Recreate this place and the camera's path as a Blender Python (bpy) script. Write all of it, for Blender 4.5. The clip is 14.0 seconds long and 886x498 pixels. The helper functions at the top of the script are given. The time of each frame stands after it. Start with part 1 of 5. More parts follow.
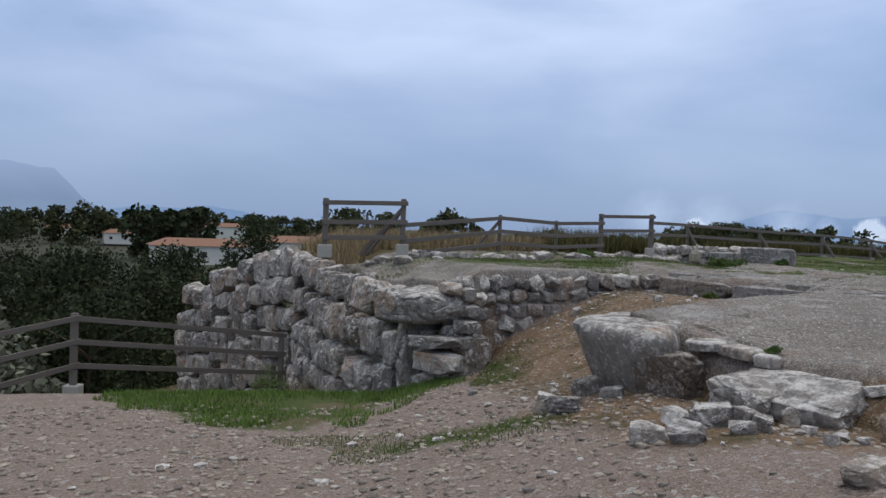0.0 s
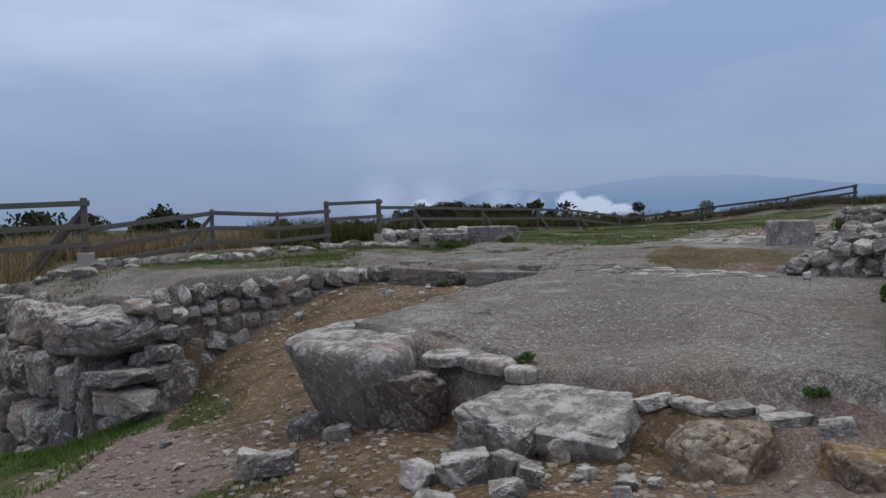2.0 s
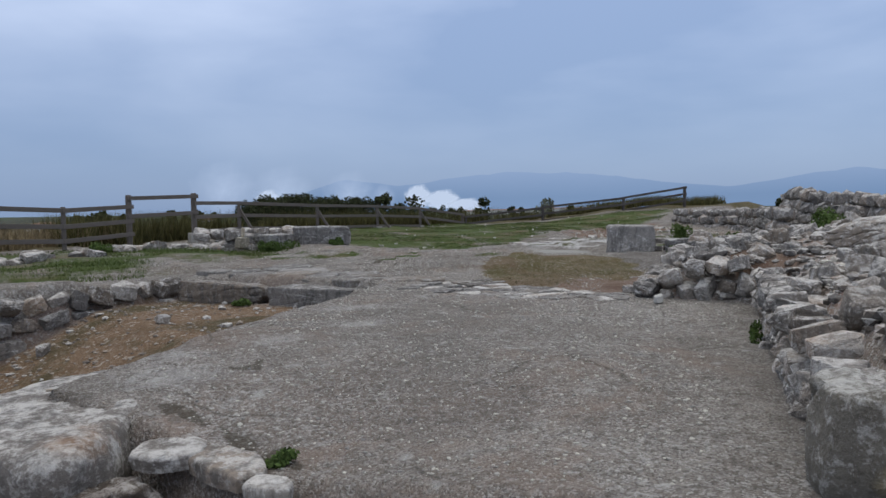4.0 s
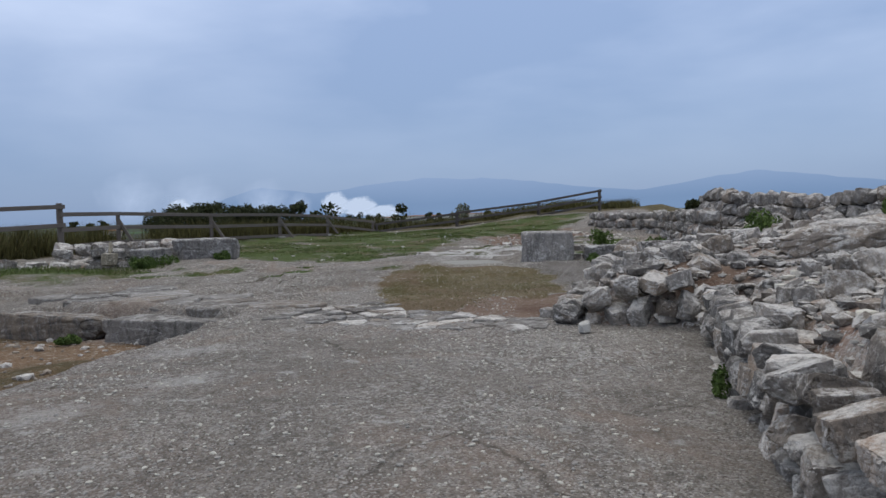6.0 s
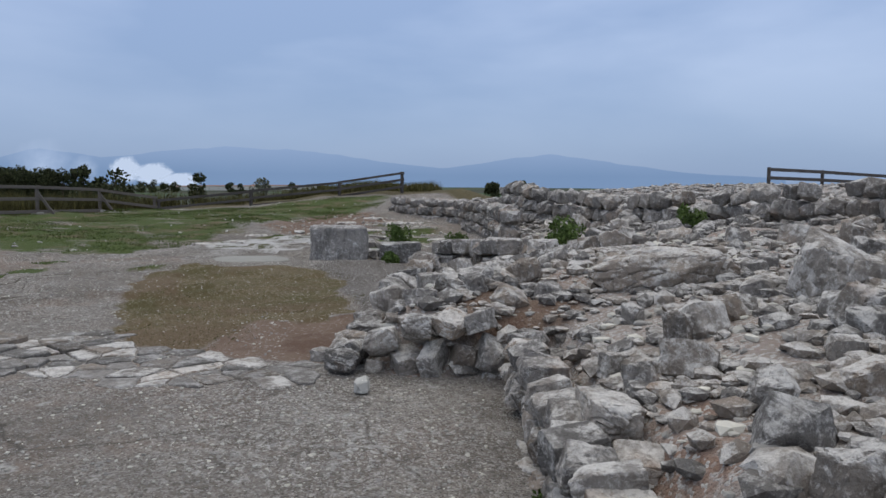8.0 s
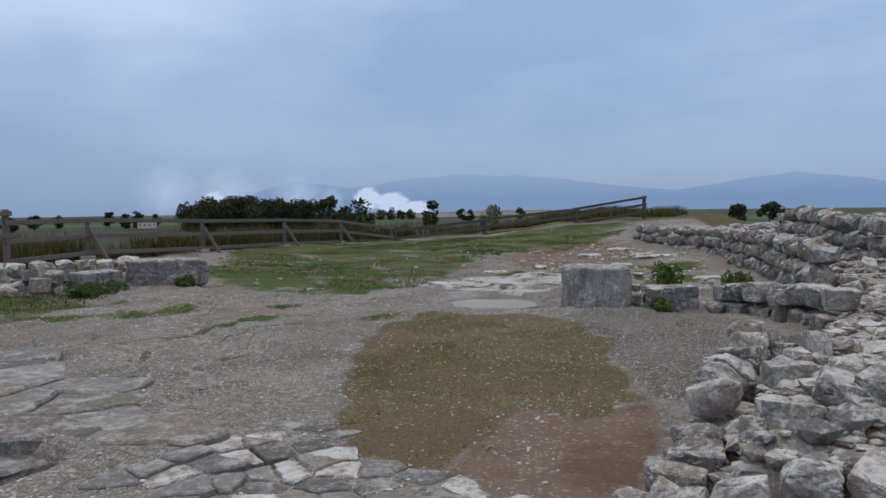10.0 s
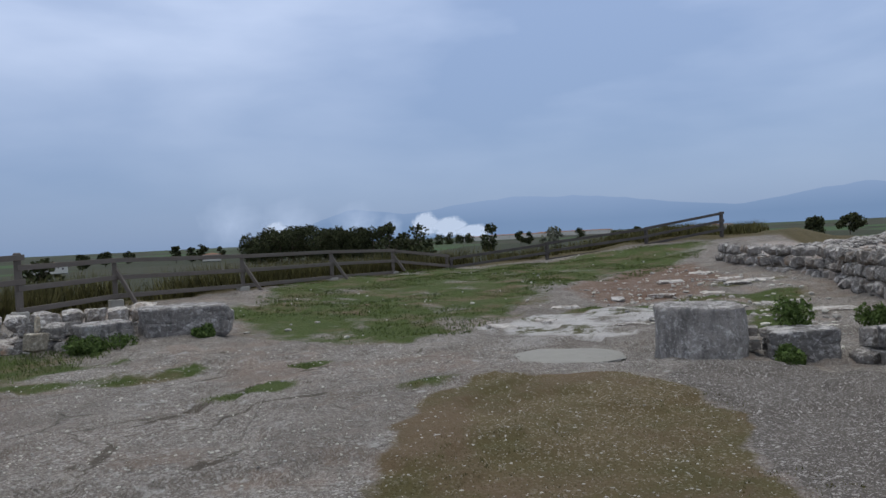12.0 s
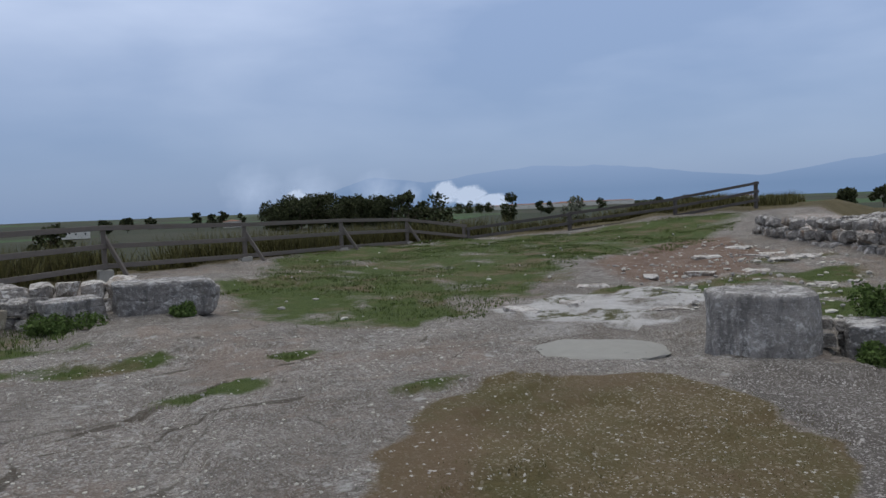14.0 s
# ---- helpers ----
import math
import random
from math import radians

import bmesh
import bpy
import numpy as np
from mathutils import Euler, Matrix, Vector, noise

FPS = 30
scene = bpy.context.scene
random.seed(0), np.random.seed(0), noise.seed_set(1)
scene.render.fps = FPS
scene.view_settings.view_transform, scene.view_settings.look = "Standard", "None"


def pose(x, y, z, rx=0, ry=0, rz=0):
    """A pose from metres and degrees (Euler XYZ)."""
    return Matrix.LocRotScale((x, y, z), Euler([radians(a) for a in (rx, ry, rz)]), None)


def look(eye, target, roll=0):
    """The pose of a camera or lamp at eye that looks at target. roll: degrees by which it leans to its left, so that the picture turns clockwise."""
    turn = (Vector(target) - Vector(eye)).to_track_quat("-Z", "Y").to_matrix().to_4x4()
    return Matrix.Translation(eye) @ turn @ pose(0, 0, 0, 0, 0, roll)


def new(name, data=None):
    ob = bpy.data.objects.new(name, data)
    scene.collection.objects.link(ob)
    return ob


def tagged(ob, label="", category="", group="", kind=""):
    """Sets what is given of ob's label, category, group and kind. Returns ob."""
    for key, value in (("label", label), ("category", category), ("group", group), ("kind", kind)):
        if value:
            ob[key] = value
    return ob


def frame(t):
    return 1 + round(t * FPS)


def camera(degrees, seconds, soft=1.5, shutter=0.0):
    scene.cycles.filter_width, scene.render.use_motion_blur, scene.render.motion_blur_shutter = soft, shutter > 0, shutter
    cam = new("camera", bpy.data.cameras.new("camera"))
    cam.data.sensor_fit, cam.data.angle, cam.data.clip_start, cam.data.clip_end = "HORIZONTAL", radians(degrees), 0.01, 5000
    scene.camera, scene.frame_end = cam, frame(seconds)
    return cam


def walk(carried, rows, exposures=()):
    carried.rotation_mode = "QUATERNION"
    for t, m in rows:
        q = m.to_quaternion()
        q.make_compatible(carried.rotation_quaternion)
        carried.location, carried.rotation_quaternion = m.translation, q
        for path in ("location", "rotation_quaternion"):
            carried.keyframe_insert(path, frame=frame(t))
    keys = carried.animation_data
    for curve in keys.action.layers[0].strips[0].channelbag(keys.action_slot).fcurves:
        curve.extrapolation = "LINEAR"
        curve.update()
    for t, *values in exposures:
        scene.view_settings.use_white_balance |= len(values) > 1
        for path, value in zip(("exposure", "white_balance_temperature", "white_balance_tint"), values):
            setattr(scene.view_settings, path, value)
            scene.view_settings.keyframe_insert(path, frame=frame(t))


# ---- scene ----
cam = camera(60.0, 14.0)
PATH = [
    (0, (-0.654, -1.111, 1.583), (-0.564, 0.886, 1.533), 2.2),
    (0.5, (-0.554, -0.486, 1.611), (-0.21, 1.484, 1.604), -1.4),
    (1, (-0.335, -0.049, 1.635), (0.1, 1.902, 1.705), -0.7),
    (1.5, (-0.139, 0.411, 1.621), (0.453, 2.321, 1.624), 1.0),
    (2, (0.073, 0.851, 1.664), (0.828, 2.702, 1.586), -1.7),
    (2.5, (0.418, 1.319, 1.747), (0.979, 3.232, 1.586), -2.3),
    (3, (0.754, 1.838, 1.704), (1.445, 3.705, 1.507), -1.9),
    (3.5, (1.149, 2.29, 1.717), (2.022, 4.082, 1.558), -0.6),
    (4, (1.531, 2.51, 1.84), (2.631, 4.177, 1.735), -0.9),
    (6.5, (3.258, 4.168, 1.853), (4.534, 5.705, 1.746), -1.7),
    (7, (3.531, 4.381, 2.125), (4.758, 5.947, 1.915), -3.0),
    (7.5, (3.968, 4.62, 2.132), (5.365, 6.038, 1.935), -1.2),
    (8, (4.388, 4.835, 2.182), (6.001, 6.007, 2.016), 0.4),
    (8.5, (4.736, 5.157, 2.239), (6.167, 6.544, 2.067), -1.5),
    (9, (5.036, 5.67, 2.266), (6.316, 7.204, 2.173), -1.0),
    (11.5, (6.844, 8.261, 2.386), (7.963, 9.913, 2.252), -1.7),
    (12, (7.196, 8.707, 2.402), (8.279, 10.388, 2.367), -2.7),
    (12.5, (7.485, 9.107, 2.392), (8.614, 10.756, 2.35), -1.5),
    (13, (7.753, 9.472, 2.392), (8.914, 11.098, 2.315), -2.4),
    (13.5, (8.036, 9.751, 2.391), (9.136, 11.421, 2.335), -2.0),
    (14, (8.189, 10.026, 2.392), (9.224, 11.733, 2.278), -2.2),
]
walk(cam, [(t, look(eye, target, roll)) for t, eye, target, roll in PATH],
     exposures=[(0, 0.13), (1.0, 0.04), (1.5, -0.10), (2.0, -0.16), (2.5, -0.08), (3, -0.02), (6, 0.04), (9, 0.04), (12, -0.04), (14, -0.10)])

# ---------------------------------------------------------------- light
world = bpy.data.worlds.new("overcast_sky")
scene.world = world
world.use_nodes = True
wt = world.node_tree
wt.nodes.clear()


def wnode(kind, **kw):
    n = wt.nodes.new(kind)
    for k, v in kw.items():
        n.inputs[k].default_value = v
    return n


SUN_EL, SUN_ROT = 38.0, 250.0
sky = wt.nodes.new("ShaderNodeTexSky")
sky.sky_type, sky.sun_disc = "NISHITA", False
sky.sun_elevation, sky.sun_rotation = radians(SUN_EL), radians(SUN_ROT)
coord = wt.nodes.new("ShaderNodeTexCoord")
flat = wt.nodes.new("ShaderNodeMapping")
flat.inputs["Scale"].default_value = (1.0, 1.0, 3.2)
wt.links.new(coord.outputs["Generated"], flat.inputs["Vector"])
cloud = wnode("ShaderNodeTexNoise", Scale=2.3, Detail=5.0, Roughness=0.46, Distortion=0.15)
wt.links.new(flat.outputs[0], cloud.inputs["Vector"])
cramp = wt.nodes.new("ShaderNodeValToRGB")
cramp.color_ramp.elements[0].position, cramp.color_ramp.elements[0].color = 0.36, (0.330, 0.450, 0.710, 1)
cramp.color_ramp.elements[1].position, cramp.color_ramp.elements[1].color = 0.66, (0.63, 0.745, 1.0, 1)
wt.links.new(cloud.outputs["Fac"], cramp.inputs[0])
sep = wt.nodes.new("ShaderNodeSeparateXYZ")
wt.links.new(coord.outputs["Generated"], sep.inputs[0])
band = wt.nodes.new("ShaderNodeValToRGB")
band.color_ramp.elements[0].position, band.color_ramp.elements[0].color = 0.0, (1, 1, 1, 1)
band.color_ramp.elements[1].position, band.color_ramp.elements[1].color = 0.27, (0, 0, 0, 1)
wt.links.new(sep.outputs["Z"], band.inputs[0])
high = wt.nodes.new("ShaderNodeValToRGB")
high.color_ramp.elements[0].position, high.color_ramp.elements[0].color = 0.30, (0, 0, 0, 1)
high.color_ramp.elements[1].position, high.color_ramp.elements[1].color = 0.95, (1, 1, 1, 1)
wt.links.new(sep.outputs["Z"], high.inputs[0])
low_mix = wt.nodes.new("ShaderNodeMixRGB")
low_mix.inputs[2].default_value = (0.235, 0.340, 0.550, 1)
wt.links.new(band.outputs[0], low_mix.inputs[0])
wt.links.new(cramp.outputs[0], low_mix.inputs[1])
zenith = wt.nodes.new("ShaderNodeMixRGB")
zenith.inputs[2].default_value = (1.16, 1.14, 1.13, 1)
wt.links.new(high.outputs[0], zenith.inputs[0])
wt.links.new(low_mix.outputs[0], zenith.inputs[1])
dim = wt.nodes.new("ShaderNodeMixRGB")
dim.blend_type = "MULTIPLY"
dim.inputs[0].default_value = 1.0
dim.inputs[2].default_value = (0.10, 0.10, 0.10, 1)
wt.links.new(sky.outputs[0], dim.inputs[1])
veil = wt.nodes.new("ShaderNodeMixRGB")
veil.inputs[0].default_value = 0.88
wt.links.new(dim.outputs[0], veil.inputs[1])
wt.links.new(zenith.outputs[0], veil.inputs[2])
back = wt.nodes.new("ShaderNodeBackground")
back.inputs["Strength"].default_value = 1.0
wt.links.new(veil.outputs[0], back.inputs[0])
wout = wt.nodes.new("ShaderNodeOutputWorld")
wt.links.new(back.outputs[0], wout.inputs[0])

sun_data = bpy.data.lights.new("sun", "SUN")
sun_data.energy, sun_data.angle, sun_data.color = 0.7, radians(25), (1.0, 0.95, 0.88)
sun = new("sun", sun_data)
sun.matrix_world = look((0, 0, 60), (-16, -30, 12), 0)


# ---------------------------------------------------------------- materials
class Shader:
    """A small builder for node materials."""

    def __init__(self, name, rough=0.9, spec=0.25):
        self.m = bpy.data.materials.new(name)
        self.m.use_nodes = True
        self.t = self.m.node_tree
        self.p = self.t.nodes["Principled BSDF"]
        self.p.inputs["Roughness"].default_value = rough
        self.p.inputs["Specular IOR Level"].default_value = spec
        geo = self.t.nodes.new("ShaderNodeNewGeometry")
        self.pos = geo.outputs["Position"]
        self.normal = geo.outputs["Normal"]
        self.island = geo.outputs["Random Per Island"]

    def node(self, kind, **kw):
        n = self.t.nodes.new(kind)
        for k, v in kw.items():
            self.put(n.inputs[k], v)
        return n

    def put(self, socket, v):
        if isinstance(v, bpy.types.NodeSocket):
            self.t.links.new(v, socket)
        elif isinstance(v, tuple) and len(v) == 3 and socket.type == "RGBA":
            socket.default_value = (*v, 1)
        else:
            socket.default_value = v

    def noise(self, scale, detail=5.0, rough=0.6, at=None, distort=0.0):
        return self.node("ShaderNodeTexNoise", Vector=at or self.pos, Scale=scale, Detail=detail, Roughness=rough, Distortion=distort).outputs["Fac"]

    def cells(self, scale, out="Distance", at=None, feature="F1"):
        n = self.node("ShaderNodeTexVoronoi", Vector=at or self.pos, Scale=scale)
        n.feature = feature
        return n.outputs[out]

    def ramp(self, fac, a, b, ca=(0, 0, 0), cb=(1, 1, 1)):
        n = self.node("ShaderNodeValToRGB", Fac=fac)
        e = n.color_ramp.elements
        e[0].position, e[0].color, e[1].position, e[1].color = a, (*ca, 1), b, (*cb, 1)
        return n.outputs[0]

    def mix(self, fac, a, b, how="MIX"):
        n = self.t.nodes.new("ShaderNodeMixRGB")
        n.blend_type = how
        for s, v in zip(n.inputs, (fac, a, b)):
            self.put(s, v)
        return n.outputs[0]

    def calc(self, op, a, b=0.0):
        n = self.t.nodes.new("ShaderNodeMath")
        n.operation = op
        self.put(n.inputs[0], a)
        self.put(n.inputs[1], b)
        return n.outputs[0]

    def rand(self):
        return self.node("ShaderNodeObjectInfo").outputs["Random"]

    def attr(self, name):
        n = self.node("ShaderNodeAttribute")
        n.attribute_name = name
        s = self.node("ShaderNodeSeparateColor", Color=n.outputs["Color"])
        return [*s.outputs, n.outputs["Alpha"]]

    def done(self, colour, bump=None, strength=0.5, dist=0.02):
        self.put(self.p.inputs["Base Color"], colour)
        if bump is not None:
            b = self.node("ShaderNodeBump", Height=bump, Strength=strength, Distance=dist)
            self.put(self.p.inputs["Normal"], b.outputs[0])
        return self.m


def limestone(name, grey=(0.37, 0.355, 0.335), pale=(0.68, 0.66, 0.62), dark=(0.095, 0.088, 0.08), rust=(0.30, 0.18, 0.10), lichen=0.56, rusty=0.62, streak=0.75):
    s = Shader(name, 0.92, 0.2)
    shift = s.node("ShaderNodeVectorMath", **{})
    shift.operation = "ADD"
    s.put(shift.inputs[0], s.pos)
    s.put(shift.inputs[1], s.node("ShaderNodeCombineXYZ", X=s.calc("MULTIPLY", s.rand(), 40.0), Y=s.calc("MULTIPLY", s.rand(), 23.0)).outputs[0])
    at = shift.outputs[0]
    base = s.mix(s.noise(2.2, 6, 0.65, at), s.mix(0.5, grey, dark), grey)
    tone = s.ramp(s.rand(), 0.0, 1.0, (0.45, 0.445, 0.44), (1.12, 1.09, 1.06))
    warm = s.calc("FRACT", s.calc("MULTIPLY", s.rand(), 7.31))
    tone = s.mix(s.calc("MULTIPLY", s.ramp(warm, 0.55, 0.95), 0.7), tone, s.mix(1.0, tone, (1.02, 0.86, 0.70), "MULTIPLY"))
    base = s.mix(1.0, base, tone, "MULTIPLY")
    up = s.node("ShaderNodeSeparateXYZ", Vector=s.normal).outputs["Z"]
    spots = s.calc("MULTIPLY", s.ramp(s.calc("ADD", s.noise(4.2, 10, 0.76, at), s.calc("MULTIPLY", up, 0.10)), lichen, lichen + 0.08), 0.75)
    base = s.mix(spots, base, pale)
    stain = s.node("ShaderNodeMapping", Vector=at)
    stain.inputs["Scale"].default_value = (4.0, 4.0, 0.9)
    base = s.mix(s.calc("MULTIPLY", s.ramp(s.noise(1.6, 6, 0.65, stain.outputs[0]), 0.49, 0.62), streak), base, s.mix(0.14, dark, grey))
    base = s.mix(s.calc("MULTIPLY", s.ramp(s.noise(1.1, 4, 0.6, at), rusty, rusty + 0.1), 0.7), base, rust)
    base = s.mix(s.ramp(s.noise(30, 3, 0.7, at), 0.30, 0.46, (1, 1, 1), (0, 0, 0)), base, s.mix(0.5, base, dark))
    speck = s.ramp(s.calc("ADD", s.noise(19, 5, 0.75, at), s.calc("MULTIPLY", s.noise(2.7, 4, 0.6, at), 0.35)), 0.70, 0.80)
    base = s.mix(s.calc("MULTIPLY", speck, 0.42), base, pale)
    pits = s.ramp(s.noise(11, 9, 0.8, at, 0.4), 0.36, 0.46, (1, 1, 1), (0, 0, 0))
    base = s.mix(s.calc("MULTIPLY", pits, 0.7), base, s.mix(0.75, base, dark))
    h = s.calc("ADD", s.calc("ADD", s.noise(5, 8, 0.7, at), s.calc("MULTIPLY", s.noise(38, 4, 0.7, at), 0.30)), s.calc("MULTIPLY", s.cells(9, at=at), 0.35))
    return s.done(base, h, 1.0, 0.05)


M_ROCK = limestone("grey_limestone")
M_ROCK_PALE = limestone("pale_limestone", (0.47, 0.445, 0.41), (0.72, 0.70, 0.66), (0.15, 0.13, 0.11), (0.38, 0.27, 0.19), 0.52, 0.62)
M_ROCK_OCHRE = limestone("ochre_limestone", (0.27, 0.225, 0.18), (0.54, 0.51, 0.47), (0.09, 0.07, 0.06), (0.28, 0.16, 0.09), 0.57, 0.52)
M_BLOCK = limestone("weathered_conglomerate", (0.29, 0.28, 0.27), (0.56, 0.55, 0.53), (0.11, 0.105, 0.10), (0.22, 0.14, 0.09), 0.55, 0.72, 0.95)

M_WALL = limestone("streaked_wall_limestone", (0.40, 0.375, 0.345), (0.70, 0.675, 0.63), (0.10, 0.09, 0.08), (0.36, 0.235, 0.17), 0.53, 0.56, 0.95)
M_ROCK_YELLOW = limestone("yellow_stained_limestone", (0.28, 0.225, 0.165), (0.56, 0.52, 0.44), (0.10, 0.07, 0.05), (0.37, 0.225, 0.075), 0.57, 0.50)
M_BLOCK_DARK = limestone("dark_weathered_slab", (0.25, 0.24, 0.225), (0.42, 0.41, 0.39), (0.07, 0.066, 0.062), (0.20, 0.12, 0.09), 0.58, 0.70, 0.8)
M_PILLAR = limestone("pale_streaked_block", (0.40, 0.39, 0.375), (0.66, 0.65, 0.63), (0.11, 0.105, 0.10), (0.30, 0.20, 0.14), 0.57, 0.70, 0.95)
M_SLAB = limestone("smooth_grey_slab", (0.30, 0.29, 0.275), (0.46, 0.45, 0.43), (0.12, 0.112, 0.10), (0.26, 0.19, 0.13), 0.60, 0.70, 0.6)
M_LICHEN = limestone("lichen_covered_limestone", (0.30, 0.285, 0.25), (0.62, 0.61, 0.57), (0.09, 0.08, 0.06), (0.30, 0.22, 0.06), 0.54, 0.50)
M_MARKER = limestone("beige_marker_stone", (0.55, 0.49, 0.38), (0.70, 0.65, 0.55), (0.30, 0.26, 0.20), (0.45, 0.36, 0.24), 0.6, 0.7)


def ground_material():
    s = Shader("ruin_ground", 0.95, 0.15)
    a, b, c = s.attr("zone_a"), s.attr("zone_b"), s.attr("zone_c")
    edge = s.calc("SUBTRACT", s.noise(4.5, 8, 0.75), 0.5)

    def zone(v, soft=0.12):
        return s.ramp(s.calc("ADD", v, s.calc("MULTIPLY", edge, 0.75)), 0.5 - soft, 0.5 + soft)

    chips = s.cells(46, "Color")
    chip = s.node("ShaderNodeSeparateColor", Color=chips).outputs
    big = s.node("ShaderNodeSeparateColor", Color=s.cells(21, "Color")).outputs
    fine = s.node("ShaderNodeSeparateColor", Color=s.cells(95, "Color")).outputs
    grit = s.noise(120, 3, 0.75)
    patch = s.noise(0.8, 5, 0.6)
    gravel = s.mix(patch, (0.200, 0.140, 0.105), (0.335, 0.265, 0.220))
    gravel = s.mix(s.ramp(chip[0], 0.75, 1.0), gravel, (0.38, 0.35, 0.32))
    gravel = s.mix(s.ramp(big[1], 0.93, 0.96), gravel, (0.44, 0.41, 0.375))
    gravel = s.mix(s.calc("MULTIPLY", s.ramp(fine[0], 0.65, 0.95), 0.6), gravel, (0.40, 0.355, 0.32))
    gravel = s.mix(s.calc("MULTIPLY", s.ramp(fine[1], 0.0, 0.35, (1, 1, 1), (0, 0, 0)), 0.55), gravel, (0.085, 0.066, 0.054))
    gravel = s.mix(s.calc("MULTIPLY", s.ramp(chip[2], 0.0, 0.35, (1, 1, 1), (0, 0, 0)), 0.5), gravel, (0.12, 0.095, 0.08))
    soil = s.mix(s.noise(2.5, 8, 0.75), (0.120, 0.072, 0.038), (0.270, 0.175, 0.105))
    soil = s.mix(s.calc("MULTIPLY", s.ramp(fine[0], 0.70, 0.95), 0.5), soil, (0.34, 0.28, 0.21))
    soil = s.mix(s.ramp(big[0], 0.90, 0.95), soil, (0.38, 0.33, 0.27))
    soil = s.mix(s.calc("MULTIPLY", s.ramp(chip[1], 0.0, 0.30, (1, 1, 1), (0, 0, 0)), 0.5), soil, (0.085, 0.055, 0.034))
    soil = s.mix(s.calc("MULTIPLY", s.ramp(chip[0], 0.80, 0.95), 0.6), soil, (0.40, 0.34, 0.27))
    soil = s.mix(s.calc("MULTIPLY", s.ramp(s.noise(0.9, 6, 0.7), 0.48, 0.62), 0.8), soil, (0.075, 0.066, 0.030))
    plat = s.mix(s.ramp(s.noise(1.3, 9, 0.76), 0.32, 0.68), (0.155, 0.136, 0.115), (0.365, 0.335, 0.295))
    plat = s.mix(s.calc("MULTIPLY", s.ramp(s.noise(0.45, 4, 0.6), 0.50, 0.64), 0.55), plat, (0.255, 0.205, 0.170))
    coarse = s.ramp(s.noise(0.7, 5, 0.6, distort=0.4), 0.40, 0.60)
    plat = s.mix(s.calc("MULTIPLY", s.ramp(chip[1], 0.68, 0.90), s.calc("ADD", s.calc("MULTIPLY", coarse, 0.65), 0.30)), plat, (0.52, 0.50, 0.465))
    plat = s.mix(s.calc("MULTIPLY", s.ramp(s.noise(1.9, 7, 0.7, distort=0.6), 0.56, 0.70), 0.55), plat, (0.125, 0.115, 0.105))
    plat = s.mix(s.calc("MULTIPLY", s.ramp(chip[0], 0.0, 0.30, (1, 1, 1), (0, 0, 0)), 0.5), plat, (0.095, 0.086, 0.076))
    plat = s.mix(s.calc("MULTIPLY", s.ramp(fine[0], 0.65, 0.9), 0.8), plat, (0.47, 0.45, 0.42))
    plat = s.mix(s.calc("MULTIPLY", s.ramp(fine[1], 0.0, 0.40, (1, 1, 1), (0, 0, 0)), 0.75), plat, (0.080, 0.071, 0.060))
    plat = s.mix(s.calc("MULTIPLY", s.ramp(big[0], 0.0, 0.30, (1, 1, 1), (0, 0, 0)), 0.45), plat, (0.105, 0.092, 0.080))
    plat = s.mix(s.calc("MULTIPLY", s.ramp(s.noise(0.55, 6, 0.7, distort=0.5), 0.52, 0.62), 0.45), plat, (0.30, 0.225, 0.175))
    plat = s.mix(s.calc("MULTIPLY", s.ramp(s.noise(0.33, 5, 0.65, distort=0.8), 0.47, 0.60), 0.5), plat, s.mix(0.6, plat, (0.13, 0.115, 0.098)))
    plat = s.mix(s.ramp(s.noise(3.1, 8, 0.7), 0.60, 0.68), plat, (0.42, 0.41, 0.385))
    plat = s.mix(s.calc("MULTIPLY", s.ramp(big[2], 0.86, 0.98), s.calc("MULTIPLY", s.ramp(s.noise(0.7, 6, 0.65, distort=0.5), 0.54, 0.64), 0.45)), plat, (0.56, 0.55, 0.525))
    plat = s.mix(s.calc("MULTIPLY", s.ramp(s.noise(5.5, 8, 0.8, distort=0.4), 0.54, 0.66), 0.55), plat, (0.105, 0.097, 0.088))
    warp = s.node("ShaderNodeVectorMath")
    warp.operation = "MULTIPLY_ADD"
    wn = s.node("ShaderNodeTexNoise", Vector=s.pos, Scale=0.9, Detail=4.0).outputs["Color"]
    s.put(warp.inputs[0], wn)
    s.put(warp.inputs[1], (0.8, 0.8, 0.0))
    s.put(warp.inputs[2], s.pos)
    crack = s.node("ShaderNodeTexVoronoi", Vector=warp.outputs[0], Scale=0.55)
    crack.feature = "DISTANCE_TO_EDGE"
    line = s.calc("MULTIPLY", s.ramp(crack.outputs["Distance"], 0.001, 0.011, (1, 1, 1), (0, 0, 0)), s.ramp(s.noise(0.8, 4, 0.6), 0.46, 0.58))
    plat = s.mix(s.calc("MULTIPLY", line, 0.6), plat, (0.055, 0.048, 0.038))
    plat = s.mix(s.calc("MULTIPLY", s.ramp(s.calc("ADD", b[3], s.calc("MULTIPLY", s.calc("SUBTRACT", s.noise(11, 9, 0.85), 0.5), 2.6)), 0.60, 0.85), 0.4), plat, (0.54, 0.53, 0.51))
    plat = s.mix(s.calc("MULTIPLY", s.ramp(s.calc("ADD", c[3], s.calc("MULTIPLY", s.calc("SUBTRACT", s.noise(5, 8, 0.8), 0.5), 1.6)), 0.58, 0.75), 0.75), plat, (0.075, 0.064, 0.046))
    grass = s.mix(s.noise(4, 7, 0.7), (0.036, 0.062, 0.014), (0.110, 0.140, 0.042))
